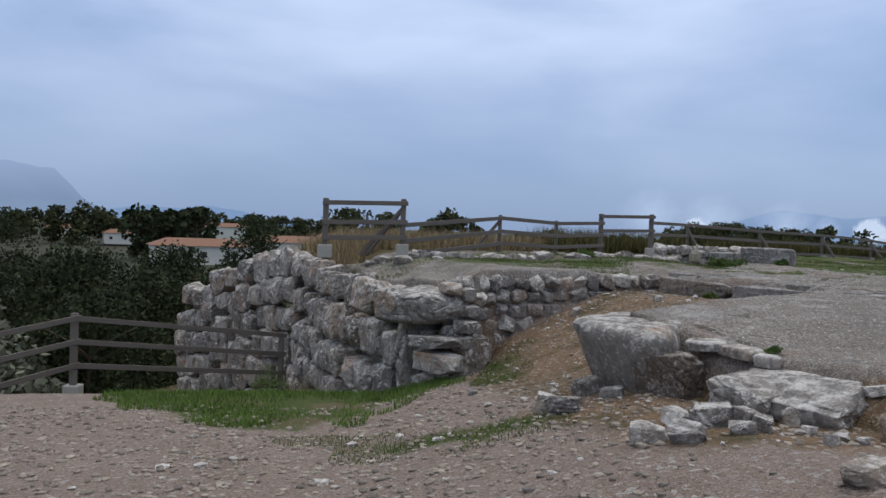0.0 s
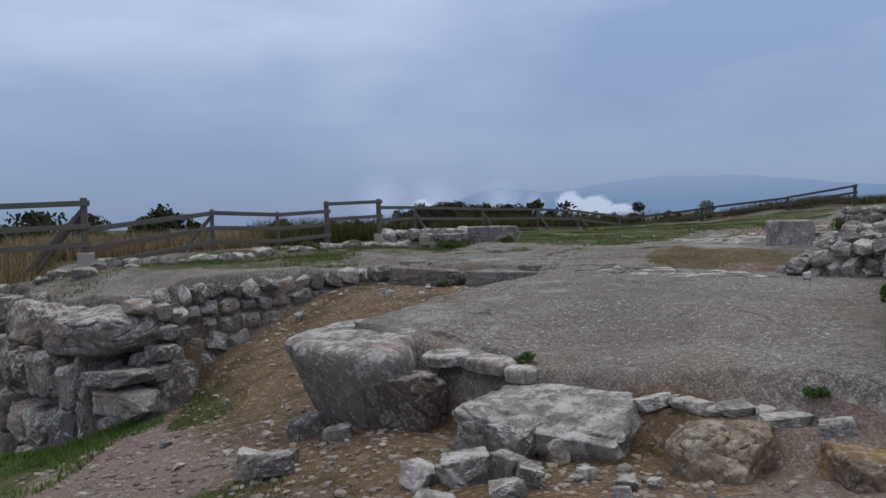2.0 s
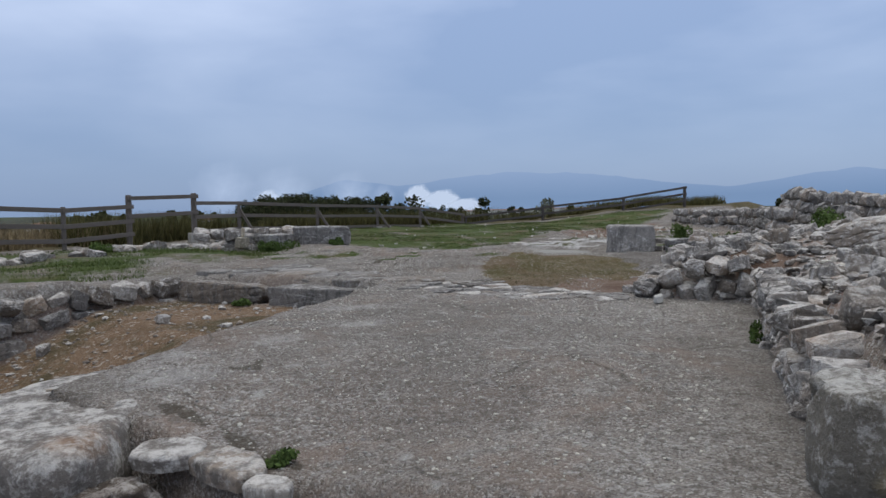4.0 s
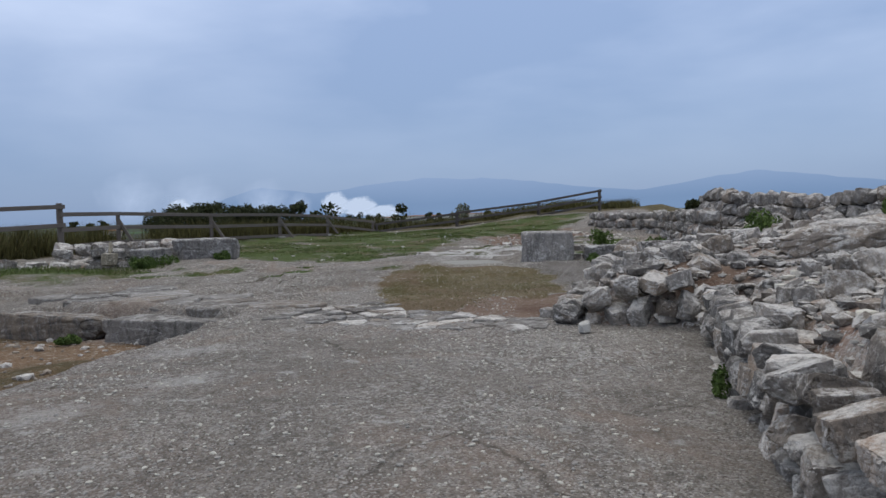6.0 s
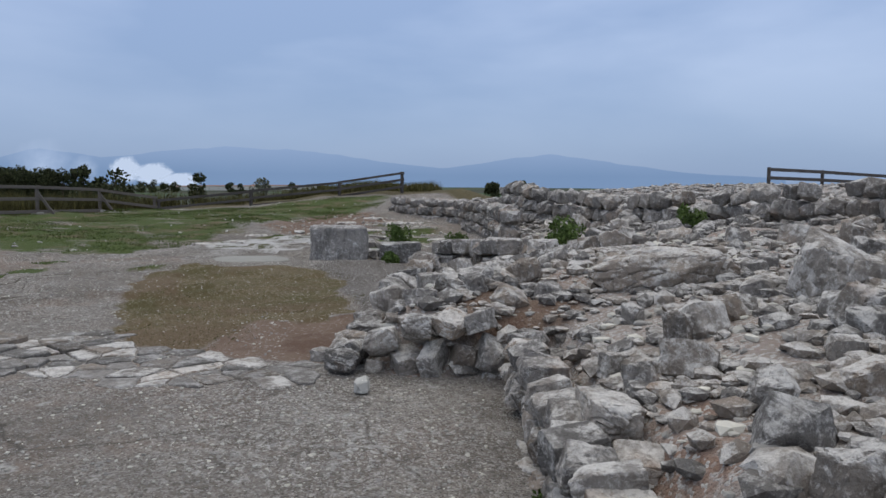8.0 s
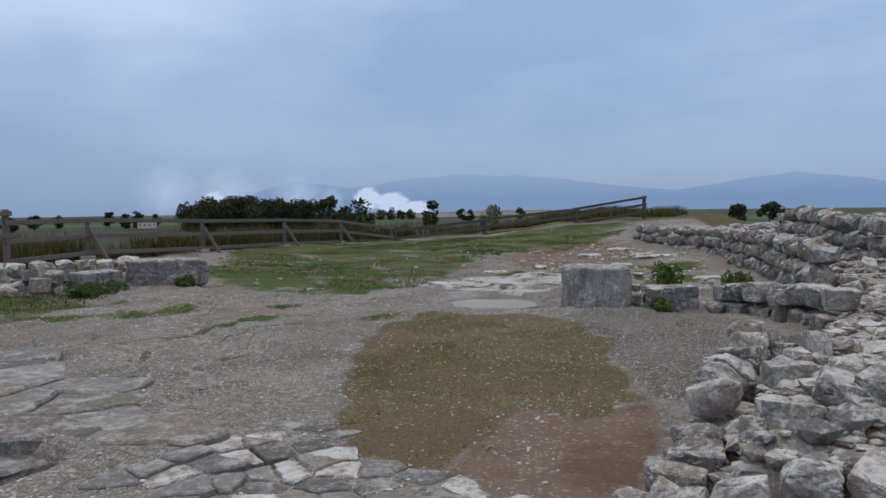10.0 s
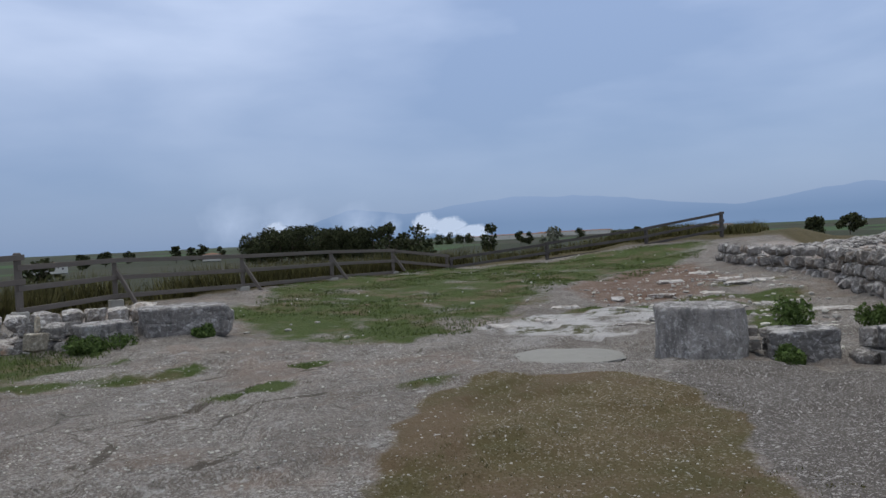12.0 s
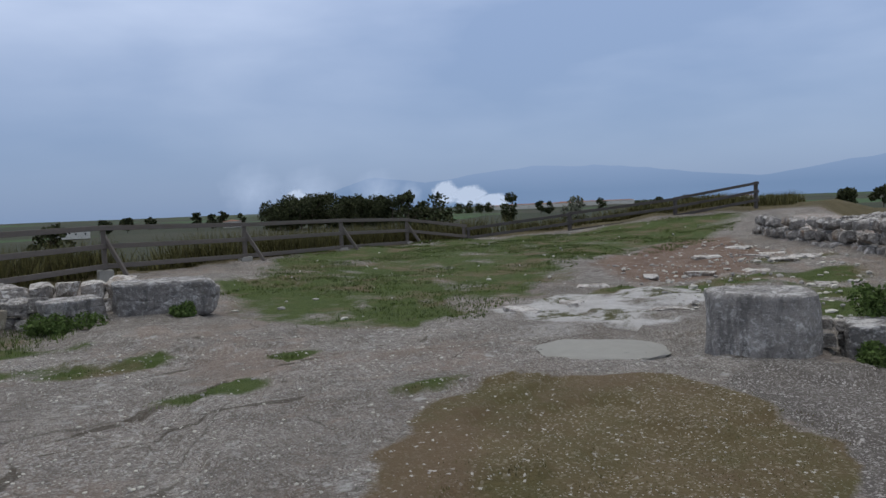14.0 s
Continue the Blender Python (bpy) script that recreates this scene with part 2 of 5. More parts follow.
    grass = s.mix(s.ramp(s.noise(0.9, 5, 0.6), 0.48, 0.64), grass, (0.150, 0.122, 0.072))
    moss = s.mix(s.noise(1.6, 7, 0.7), (0.096, 0.076, 0.036), (0.200, 0.158, 0.088))
    moss = s.mix(s.ramp(fine[2], 0.955, 0.985), moss, (0.50, 0.48, 0.43))
    moss = s.mix(s.ramp(chip[1], 0.86, 0.96), moss, (0.27, 0.235, 0.17))
    moss = s.mix(s.calc("MULTIPLY", s.ramp(s.noise(0.9, 5, 0.65), 0.46, 0.62), 0.5), moss, (0.084, 0.086, 0.030))
    moss = s.mix(s.calc("MULTIPLY", s.ramp(s.noise(0.65, 6, 0.65, distort=0.3), 0.46, 0.58), 0.7), moss, (0.165, 0.118, 0.075))
    moss = s.mix(s.ramp(chip[0], 0.985, 0.996), moss, (0.52, 0.50, 0.46))
    white = s.mix(s.noise(4, 8, 0.75), (0.32, 0.31, 0.295), (0.72, 0.71, 0.69))
    white = s.mix(s.ramp(s.noise(1.5, 7, 0.72), 0.52, 0.60), white, (0.105, 0.105, 0.052))
    mud = s.mix(s.noise(2, 6, 0.7), (0.150, 0.092, 0.062), (0.275, 0.215, 0.170))
    mud = s.mix(s.calc("MULTIPLY", s.ramp(chip[0], 0.86, 0.97), 0.7), mud, (0.40, 0.355, 0.315))
    mud = s.mix(s.calc("MULTIPLY", s.ramp(s.noise(1.1, 6, 0.7), 0.46, 0.60), 0.7), mud, (0.135, 0.082, 0.056))
    rubble = s.mix(s.noise(1.8, 8, 0.75), (0.19, 0.15, 0.125), (0.52, 0.46, 0.41))
    rubble = s.mix(s.calc("MULTIPLY", s.ramp(s.noise(0.8, 5, 0.65), 0.54, 0.66), 0.75), rubble, (0.27, 0.165, 0.115))
    rubble = s.mix(s.ramp(chip[0], 0.55, 0.9), rubble, (0.52, 0.50, 0.47))
    field_cell = s.node("ShaderNodeTexVoronoi", Vector=s.pos, Scale=0.0065)
    fields = s.node("ShaderNodeSeparateColor", Color=field_cell.outputs["Color"]).outputs
    plain = s.mix(fields[0], (0.036, 0.045, 0.026), (0.060, 0.060, 0.042))
    plain = s.mix(s.ramp(fields[1], 0.72, 0.76), plain, (0.055, 0.105, 0.040))
    plain = s.mix(s.ramp(s.noise(0.05, 6, 0.7), 0.5, 0.7), plain, (0.045, 0.050, 0.026))
    slope = s.mix(s.noise(0.9, 7, 0.7), (0.055, 0.055, 0.024), (0.17, 0.135, 0.075))
    col = s.mix(zone(a[2]), gravel, soil)
    col = s.mix(zone(a[0], 0.05), col, plat)
    court = s.mix(s.noise(1.2, 7, 0.7), (0.085, 0.076, 0.066), (0.185, 0.168, 0.150))
    court = s.mix(s.calc("MULTIPLY", s.ramp(fine[2], 0.72, 0.92), 0.8), court, (0.46, 0.44, 0.41))
    court = s.mix(s.ramp(chip[0], 0.93, 0.98), court, (0.46, 0.44, 0.41))
    col = s.mix(zone(a[3]), col, court)
    col = s.mix(zone(b[2]), col, mud)
    col = s.mix(zone(b[0]), col, moss)
    col = s.mix(zone(b[1]), col, white)
    col = s.mix(zone(c[1]), col, rubble)
    col = s.mix(zone(a[1]), col, grass)
    col = s.mix(zone(c[2]), col, slope)
    col = s.mix(c[0], col, plain)
    h = s.calc("ADD", s.calc("ADD", s.calc("MULTIPLY", s.cells(46), -0.45), s.calc("MULTIPLY", s.cells(95), -0.3)), s.calc("ADD", s.noise(16, 6, 0.7), s.calc("MULTIPLY", s.noise(3.0, 5, 0.6), 1.2)))
    return s.done(col, h, 0.9, 0.04)


M_GROUND = ground_material()


def wood(name, light, darkc):
    s = Shader(name, 0.85, 0.2)
    co = s.node("ShaderNodeTexCoord").outputs["Object"]
    mp = s.node("ShaderNodeMapping", Vector=co)
    mp.inputs["Scale"].default_value = (2.0, 26.0, 26.0)
    grain = s.noise(2.5, 6, 0.65, mp.outputs[0])
    col = s.mix(grain, darkc, light)
    col = s.mix(s.calc("MULTIPLY", s.noise(2.0, 4, 0.6), 0.5), col, (0.19, 0.185, 0.175))
    return s.done(col, grain, 0.5, 0.01)


M_WOOD = wood("weathered_timber", (0.185, 0.155, 0.130), (0.055, 0.045, 0.038))
M_WOOD_DARK = wood("dark_timber", (0.075, 0.062, 0.055), (0.022, 0.018, 0.016))


def plain_stuff(name, a, b, scale=6.0, rough=0.9, bump=0.3):
    s = Shader(name, rough, 0.2)
    col = s.mix(s.noise(scale, 5, 0.65), a, b)
    col = s.mix(1.0, col, s.ramp(s.island, 0, 1, (0.55, 0.55, 0.55), (1.35, 1.35, 1.25)), "MULTIPLY")
    return s.done(col, s.noise(scale * 3, 4, 0.7), bump, 0.02)


M_PINE = plain_stuff("pine_foliage", (0.018, 0.026, 0.012), (0.045, 0.060, 0.026))
M_LEAF = plain_stuff("broad_foliage", (0.030, 0.038, 0.016), (0.070, 0.078, 0.036))
M_OLIVE = plain_stuff("olive_foliage", (0.085, 0.095, 0.070), (0.17, 0.18, 0.14))
M_HERB = plain_stuff("green_herb", (0.055, 0.095, 0.024), (0.130, 0.185, 0.058))
M_BARK = plain_stuff("bark", (0.06, 0.045, 0.035), (0.13, 0.10, 0.08))
M_GRASS = plain_stuff("grass_blades", (0.045, 0.075, 0.016), (0.130, 0.165, 0.052), 1.2)
M_LUSH = plain_stuff("lush_grass_blades", (0.060, 0.115, 0.020), (0.150, 0.225, 0.055), 1.2)
M_STRAW = plain_stuff("dry_grass_blades", (0.17, 0.125, 0.070), (0.36, 0.29, 0.18))
M_WEED = plain_stuff("scrub_blades", (0.050, 0.052, 0.018), (0.15, 0.135, 0.055))
M_CONCRETE = plain_stuff("concrete", (0.27, 0.26, 0.245), (0.42, 0.41, 0.39), 9)
M_PLASTER = plain_stuff("white_plaster", (0.50, 0.49, 0.47), (0.66, 0.65, 0.63), 1.2)
M_TILES = plain_stuff("clay_roof_tiles", (0.19, 0.105, 0.075), (0.29, 0.165, 0.12), 1.5)
M_PANE = plain_stuff("dark_window_pane", (0.02, 0.022, 0.026), (0.04, 0.045, 0.05), 2, 0.15)
M_CHIP = plain_stuff("stone_chips", (0.30, 0.285, 0.265), (0.62, 0.60, 0.57), 14)
M_CHIP_DULL = plain_stuff("path_chips", (0.17, 0.14, 0.12), (0.40, 0.355, 0.315), 14)
M_LIME = plain_stuff("smooth_lime_slab", (0.185, 0.183, 0.180), (0.26, 0.257, 0.25), 5)
M_CHIP_RED = plain_stuff("brick_fragment", (0.36, 0.17, 0.11), (0.46, 0.26, 0.18), 9)


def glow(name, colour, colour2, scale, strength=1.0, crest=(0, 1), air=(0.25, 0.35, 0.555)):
    """Distance seen through haze: it glows, the air's haze painted into its emission colour."""
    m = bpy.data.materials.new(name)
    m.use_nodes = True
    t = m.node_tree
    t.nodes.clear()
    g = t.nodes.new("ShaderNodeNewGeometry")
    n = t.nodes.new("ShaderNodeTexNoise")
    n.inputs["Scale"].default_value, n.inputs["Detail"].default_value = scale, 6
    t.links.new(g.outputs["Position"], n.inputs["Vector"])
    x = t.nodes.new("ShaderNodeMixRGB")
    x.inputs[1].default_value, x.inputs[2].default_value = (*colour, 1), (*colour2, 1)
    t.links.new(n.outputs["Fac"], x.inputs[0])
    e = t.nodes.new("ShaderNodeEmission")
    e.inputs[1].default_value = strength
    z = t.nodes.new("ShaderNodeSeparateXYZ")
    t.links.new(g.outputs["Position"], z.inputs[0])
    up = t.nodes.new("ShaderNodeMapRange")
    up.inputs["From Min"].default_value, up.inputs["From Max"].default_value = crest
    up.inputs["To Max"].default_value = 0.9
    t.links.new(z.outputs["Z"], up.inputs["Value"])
    # painted haze: the colour nears that of the air towards the crest
    haze_fade = t.nodes.new("ShaderNodeMixRGB")
    haze_fade.inputs[2].default_value = (*air, 1)
    t.links.new(up.outputs[0], haze_fade.inputs[0])
    t.links.new(x.outputs[0], haze_fade.inputs[1])
    t.links.new(haze_fade.outputs[0], e.inputs[0])
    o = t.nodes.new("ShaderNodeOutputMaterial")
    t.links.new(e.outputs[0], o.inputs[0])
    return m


# self-lit hills, blue haze mixed into their colours
M_FAR_HILL = glow("painted_haze_mountain", (0.170, 0.270, 0.450), (0.205, 0.305, 0.490), 0.002, 1.0, (50, 180), (0.270, 0.375, 0.580))
M_NEAR_HILL = glow("painted_haze_cliff_hill", (0.165, 0.235, 0.365), (0.225, 0.310, 0.465), 0.006, 1.0, (60, 220), (0.30, 0.40, 0.61))


# ---------------------------------------------------------------- mesh helpers
def mesh_of(name, verts, faces, mat, smooth=False):
    me = bpy.data.meshes.new(name)
    me.from_pydata([tuple(v) for v in verts], [], faces)
    me.materials.append(mat)
    if smooth:
        me.polygons.foreach_set("use_smooth", np.ones(len(me.polygons), bool))
    me.update()
    return me


def mesh_bm(name, bm, mat, smooth=False):
    me = bpy.data.meshes.new(name)
    bm.to_mesh(me)
    bm.free()
    me.materials.append(mat)
    if smooth:
        me.polygons.foreach_set("use_smooth", np.ones(len(me.polygons), bool))
    return me


def part(name, me, parent, m=None, label=""):
    ob = new(name, me)
    ob.parent = parent
    if m is not None:
        ob.matrix_basis = m
    if label:
        tagged(ob, label)
    return ob


def ground_z(x, y):
    return float(height(np.array(x), np.array(y)))


def box_bm(sx, sy, sz, bevel=0.01, segs=1):
    bm = bmesh.new()
    bmesh.ops.create_cube(bm, size=1)
    bmesh.ops.scale(bm, vec=(sx, sy, sz), verts=bm.verts)
    if bevel:
        bmesh.ops.bevel(bm, geom=bm.edges[:], offset=bevel, segments=segs, affect="EDGES", profile=0.6)
    return bm


def beam(name, a, b, w, h, mat, parent, label=""):
    """A sawn timber from a to b, w wide and h deep, local x along it."""
    a, b = Vector(a), Vector(b)
    d = b - a
    bm = box_bm(d.length, w, h, min(w, h) * 0.12)
    me = mesh_bm(name, bm, mat)
    q = d.to_track_quat("X", "Z").to_matrix().to_4x4()
    inv = parent.matrix_basis.inverted()
    return part(name, me, parent, inv @ Matrix.Translation((a + b) / 2) @ q, label)


def rock_mesh(name, seed, sub, mat, boxy=0.6, rough=0.05, points=16, bevel=0.07):
    """An angular weathered stone that fills about -1..1 on each axis: a hull with worn edges, broken up by relief."""
    rr = np.random.RandomState(seed)
    bm = bmesh.new()
    p = 2.2 + 5.0 * boxy
    fixed = np.array([(a, b, c) for a in (-1, 1) for b in (-1, 1) for c in (-1, 1)], float) + rr.normal(0, 0.22 * (1.3 - boxy), (8, 3))
    d = np.vstack([fixed, rr.normal(size=(points, 3))])
    d /= np.linalg.norm(d, axis=1)[:, None]
    r = 1.0 / np.sum(np.abs(d) ** p, axis=1) ** (1 / p)
    v = d * (r * rr.uniform(0.86, 1.0, len(d)) * (1 - 0.16 * (r > 1.15)))[:, None]
    for q in v:
        bm.verts.new(q)
    res = bmesh.ops.convex_hull(bm, input=bm.verts[:])
    loose = [x for x in bm.verts if not x.link_faces]
    bmesh.ops.delete(bm, geom=loose, context="VERTS")
    bmesh.ops.dissolve_limit(bm, angle_limit=radians(9), verts=bm.verts[:], edges=bm.edges[:])
    if bevel:
        bmesh.ops.bevel(bm, geom=bm.edges[:], offset=bevel, segments=2, affect="EDGES", profile=0.5, clamp_overlap=True)
    bmesh.ops.triangulate(bm, faces=bm.faces[:])
    for k in range(6):
        limit = (0.5, 0.26, 0.15, 0.09)[min(sub - 1, 3)]
        long_edges = [e for e in bm.edges if e.calc_length() > limit]
        if not long_edges:
            break
        bmesh.ops.subdivide_edges(bm, edges=long_edges, cuts=1)
        bmesh.ops.triangulate(bm, faces=[f for f in bm.faces if len(f.verts) > 3])
    off = Vector((seed * 3.1, seed * 1.7, 0))
    for x in bm.verts:
        q = x.co.copy()
        f = 0.75 * noise.fractal(q * 1.6 + off, 0.9, 2.1, 3) + 0.35 * noise.fractal(q * 5.0 + off, 0.8, 2.2, 3)
        ridge = abs(noise.noise(q * 2.6 - off))
        x.co = q * (1 + rough * f * 1.5 - rough * 1.3 * max(0.0, 0.16 - ridge) / 0.16)
    me = mesh_bm(name, bm, mat, True)
    me.set_sharp_from_angle(angle=radians(26))
    return me


STONES = [rock_mesh("stone", 10 + i, 3, M_ROCK, 0.75, 0.05, 4 + i % 5, 0.05) for i in range(12)]
STONES_PALE = [rock_mesh("stone", 40 + i, 3, M_ROCK_PALE, 0.55, 0.055, 6, 0.05) for i in range(6)]
STONES_WALL = [rock_mesh("stone", 140 + i, 3, M_WALL, 0.7, 0.055, 8 + i % 4) for i in range(10)]
ROUND = [rock_mesh("stone", 110 + i, 3, M_ROCK if i % 3 else M_ROCK_PALE, 0.32, 0.055, 8, 0.07) for i in range(8)]
STONES_LOW = [rock_mesh("stone", 60 + i, 2, M_ROCK, 0.36, 0.05, 7, 0.06) for i in range(9)]
STONES_LOW_PALE = [rock_mesh("stone", 80 + i, 2, M_ROCK_PALE, 0.5, 0.05, 8) for i in range(5)]


def rounded(points, times):
    """A closed outline with its corners cut, again and again."""
    for _ in range(times):
        points = [q for a, b in zip(points, points[1:] + points[:1]) for q in ((a[0] * 0.8 + b[0] * 0.2, a[1] * 0.8 + b[1] * 0.2), (a[0] * 0.2 + b[0] * 0.8, a[1] * 0.2 + b[1] * 0.8))]
    return points


def hollow(at):
    """Broken facets: how deep a point lies in the clefts between lumps, and a little of each lump's bulge."""
    near = noise.voronoi(at * 1.9 + 0.35 * noise.noise_vector(at * 2.0))[0]
    return 1.3 * max(0.0, 0.16 - (near[1] - near[0])) / 0.16 + 1.4 * near[0]


def boulder_mesh(name, outline, top, slope, foot, taper, lean, seed, mat, edge=0.12, relief=0.05, dome=0.03, facet=0.6, cuts=2):
    """A great stone from its plan: a nearly flat top that slopes, a worn rim, flanks that draw in by taper and lean over as they go down to the foot."""
    pts = rounded(list(outline), cuts)
    cx, cy = sum(p[0] for p in pts) / len(pts), sum(p[1] for p in pts) / len(pts)
    total = line_length(pts + pts[:1])
    n = max(48, int(total / 0.06))
    ring = [along(pts + pts[:1], total * k / n)[:2] for k in range(n)]
    span = top - foot
    levels = [(k, dome * (1 - k * k) + edge * 0.9, True) for k in (0.12, 0.26, 0.40, 0.54, 0.67, 0.78)]
    levels += [(0.87, edge * 0.80, True), (0.935, edge * 0.55, True), (0.98, edge * 0.2, True)]
    levels += [(1 - taper * t ** 1.5, -span * t, False) for t in (0.04, 0.12, 0.22, 0.33, 0.45, 0.57, 0.70, 0.85, 1.0)]
    bm = bmesh.new()
    rows = []
    for k, dz, on_top in levels:
        row = []
        for x, y in ring:
            down = max(0.0, -dz) / span
            px, py = cx + (x - cx) * k + lean[0] * down, cy + (y - cy) * k + lean[1] * down
            pz = top - edge + dz + slope[0] * (px - cx) + slope[1] * (py - cy)
            q = Vector((px, py, pz))
            at = q + Vector((seed * 7.3, seed * 2.9, 0))
            f = noise.fractal(at * 1.3, 0.9, 2.1, 4) + 0.5 * noise.fractal(at * 4.5, 0.8, 2.2, 4) - facet * hollow(at) - 0.9 * max(0.0, 0.12 - abs(noise.noise(at * 1.7))) / 0.12
            out = Vector((x - cx, y - cy, 0)).normalized()
            side = 1.0 if not on_top else max(0.0, min(1.0, (k - 0.6) / 0.4))
            q += (out * side + Vector((0, 0, 0.5 * (1 - side)))) * (f * relief)
            row.append(bm.verts.new(q))
        rows.append(row)
    for a, b in zip(rows, rows[1:]):
        for i in range(n):
            bm.faces.new((a[i], b[i], b[(i + 1) % n], a[(i + 1) % n]))
    bm.faces.new(rows[0])
    bm.faces.new(rows[-1][::-1])
    bmesh.ops.recalc_face_normals(bm, faces=bm.faces[:])
    me = mesh_bm(name, bm, mat, True)
    me.set_sharp_from_angle(angle=radians(44))
    return me


def crazy_paving(parent, area, spacing, seed, mats, name, gap=0.03, proud=0.03, thick=0.10, cut=0.0, keep=1.0):
    """Irregular flat stones that fit together over an area, each a low bevelled prism of its own."""
    rr = random.Random(seed)
    xs, ys = [p[0] for p in area], [p[1] for p in area]
    seeds = []
    y = min(ys) - spacing
    while y < max(ys) + spacing:
        x = min(xs) - spacing
        while x < max(xs) + spacing:
            seeds.append((x + rr.uniform(-0.46, 0.46) * spacing, y + rr.uniform(-0.46, 0.46) * spacing))
            x += spacing * rr.uniform(0.75, 1.3)
        y += spacing * 0.85
    for sx, sy in seeds:
        if float(inside(np.array(sx), np.array(sy), area)) < cut or rr.random() > keep:
            continue
        cell = [(sx - spacing, sy - spacing), (sx + spacing, sy - spacing), (sx + spacing, sy + spacing), (sx - spacing, sy + spacing)]
        for ox, oy in seeds:
            dx, dy = ox - sx, oy - sy
            d = math.hypot(dx, dy)
            if d < 1e-6 or d > 3 * spacing:
                continue
            lim = d / 2 - gap / 2
            nx, ny = dx / d, dy / d
            res = []
            for a, b in zip(cell, cell[1:] + cell[:1]):
                da, db = (a[0] - sx) * nx + (a[1] - sy) * ny - lim, (b[0] - sx) * nx + (b[1] - sy) * ny - lim
                if da <= 0:
                    res.append(a)
                if da * db < 0:
                    res.append((a[0] + (b[0] - a[0]) * da / (da - db), a[1] + (b[1] - a[1]) * da / (da - db)))
            cell = res
            if len(cell) < 3:
                break
        if len(cell) < 3:
            continue
        ragged = []
        for a, b in zip(cell, cell[1:] + cell[:1]):
            n = max(1, int(math.dist(a, b) / (spacing * 0.17)))
            ragged += [(a[0] + (b[0] - a[0]) * k / n + rr.uniform(-0.03, 0.03) * spacing, a[1] + (b[1] - a[1]) * k / n + rr.uniform(-0.03, 0.03) * spacing) for k in range(n)]
        cell = ragged
        top = float(np.max(height(np.array([p[0] for p in cell] + [sx]), np.array([p[1] for p in cell] + [sy])))) * 0.4 + 0.6 * ground_z(sx, sy) + proud * rr.uniform(0.4, 1.4)
        tx, ty = rr.uniform(-0.018, 0.018), rr.uniform(-0.018, 0.018)
        b = min(0.022, spacing * 0.045)
        v, m = [], len(cell)
        for k, dz in ((1.0, -thick), (1.0, -b * 0.8), (1 - 2.2 * b / spacing, 0.0)):
            v += [((px - sx) * k, (py - sy) * k, dz + (px - sx) * tx + (py - sy) * ty + (rr.uniform(-0.3, 0.3) * b if dz > -thick else 0)) for px, py in cell]
        v.append((0, 0, rr.uniform(-0.2, 0.5) * b))
        f = [(r * m + i, r * m + (i + 1) % m, (r + 1) * m + (i + 1) % m, (r + 1) * m + i) for r in range(2) for i in range(m)] + [(2 * m + i, 2 * m + (i + 1) % m, 3 * m) for i in range(m)]
        me = mesh_of(name, v, f, rr.choice(mats))
        part(name, me, parent, parent.matrix_basis.inverted() @ Matrix.Translation((sx, sy, top)))


def empty(name, at=(0, 0, 0)):
    ob = new(name)
    ob.empty_display_size = 0.2
    ob.matrix_basis = Matrix.Translation(at)
    return ob


def wall_thing(name, label, category="stone wall", group="", at=(0, 0, 0)):
    return tagged(empty(name, at), label, category, group, "structure")


def set_stone(me, parent, x, y, z, sx, sy, sz, yaw=0.0, tilt=0.0, roll=0.0, name="stone"):
    """sx, sy, sz: half sizes in metres."""
    m = Matrix.LocRotScale((x, y, z), Euler((radians(tilt), radians(roll), radians(yaw))), (sx, sy, sz))
    return part(name, me, parent, parent.matrix_basis.inverted() @ m)


def along(line, s):
    """The point at length s on a polyline, and its direction in degrees."""
    for (ax, ay), (bx, by) in zip(line, line[1:]):
        n = math.hypot(bx - ax, by - ay)
        if s <= n or (bx, by) == tuple(line[-1]):
            k = min(s / n, 1.0)
            return ax + (bx - ax) * k, ay + (by - ay) * k, math.degrees(math.atan2(by - ay, bx - ax)), k
        s -= n


def line_length(line):
    return sum(math.dist(a, b) for a, b in zip(line, line[1:]))


def course_wall(parent, line, bottom, top, size, depth, seed, meshes, lean=0.0, jitter=6.0, tall=1.0, inward=1, slack=1.16, skip=0.14):
    """Rough courses of field stones along a line; bottom(s) and top(s) give the wall's foot and crown, s in 0..1. The stones' backs lie to the line's left (inward 1)."""
    rng = random.Random(seed)
    total = line_length(line)
    h0 = size * 0.72 * tall
    rows = max(1, math.ceil(max(top(k / 20) - bottom(k / 20) for k in range(21)) / h0))
    for row in range(rows):
        s = rng.uniform(-0.3, 0.1) * size
        while s < total:
            w = size * rng.uniform(0.65, 1.28)
            mid = min(max(s + w / 2, 0), total)
            x, y, yaw, _ = along(line, mid)
            lo, hi = bottom(mid / total), top(mid / total)
            h = h0 * rng.uniform(0.8, 1.2)
            z = hi - h0 * (row + 0.5) + rng.uniform(-0.10, 0.10) * h0
            s += w * 0.93
            if z < lo - 0.2 * h0 or (row == 0 and rng.random() < skip):
                continue
            off = depth * 0.5 - lean * row + rng.uniform(-0.12, 0.10) * depth
            nx, ny = -math.sin(radians(yaw)) * inward, math.cos(radians(yaw)) * inward
            set_stone(rng.choice(meshes), parent, x + nx * off, y + ny * off, z, w / 2 * slack, depth / 2 * rng.uniform(0.95, 1.2), h / 2 * slack,
                      yaw + rng.uniform(-jitter, jitter) + rng.choice((0, 180)), rng.uniform(-jitter, jitter), rng.uniform(-jitter, jitter) * 0.9)

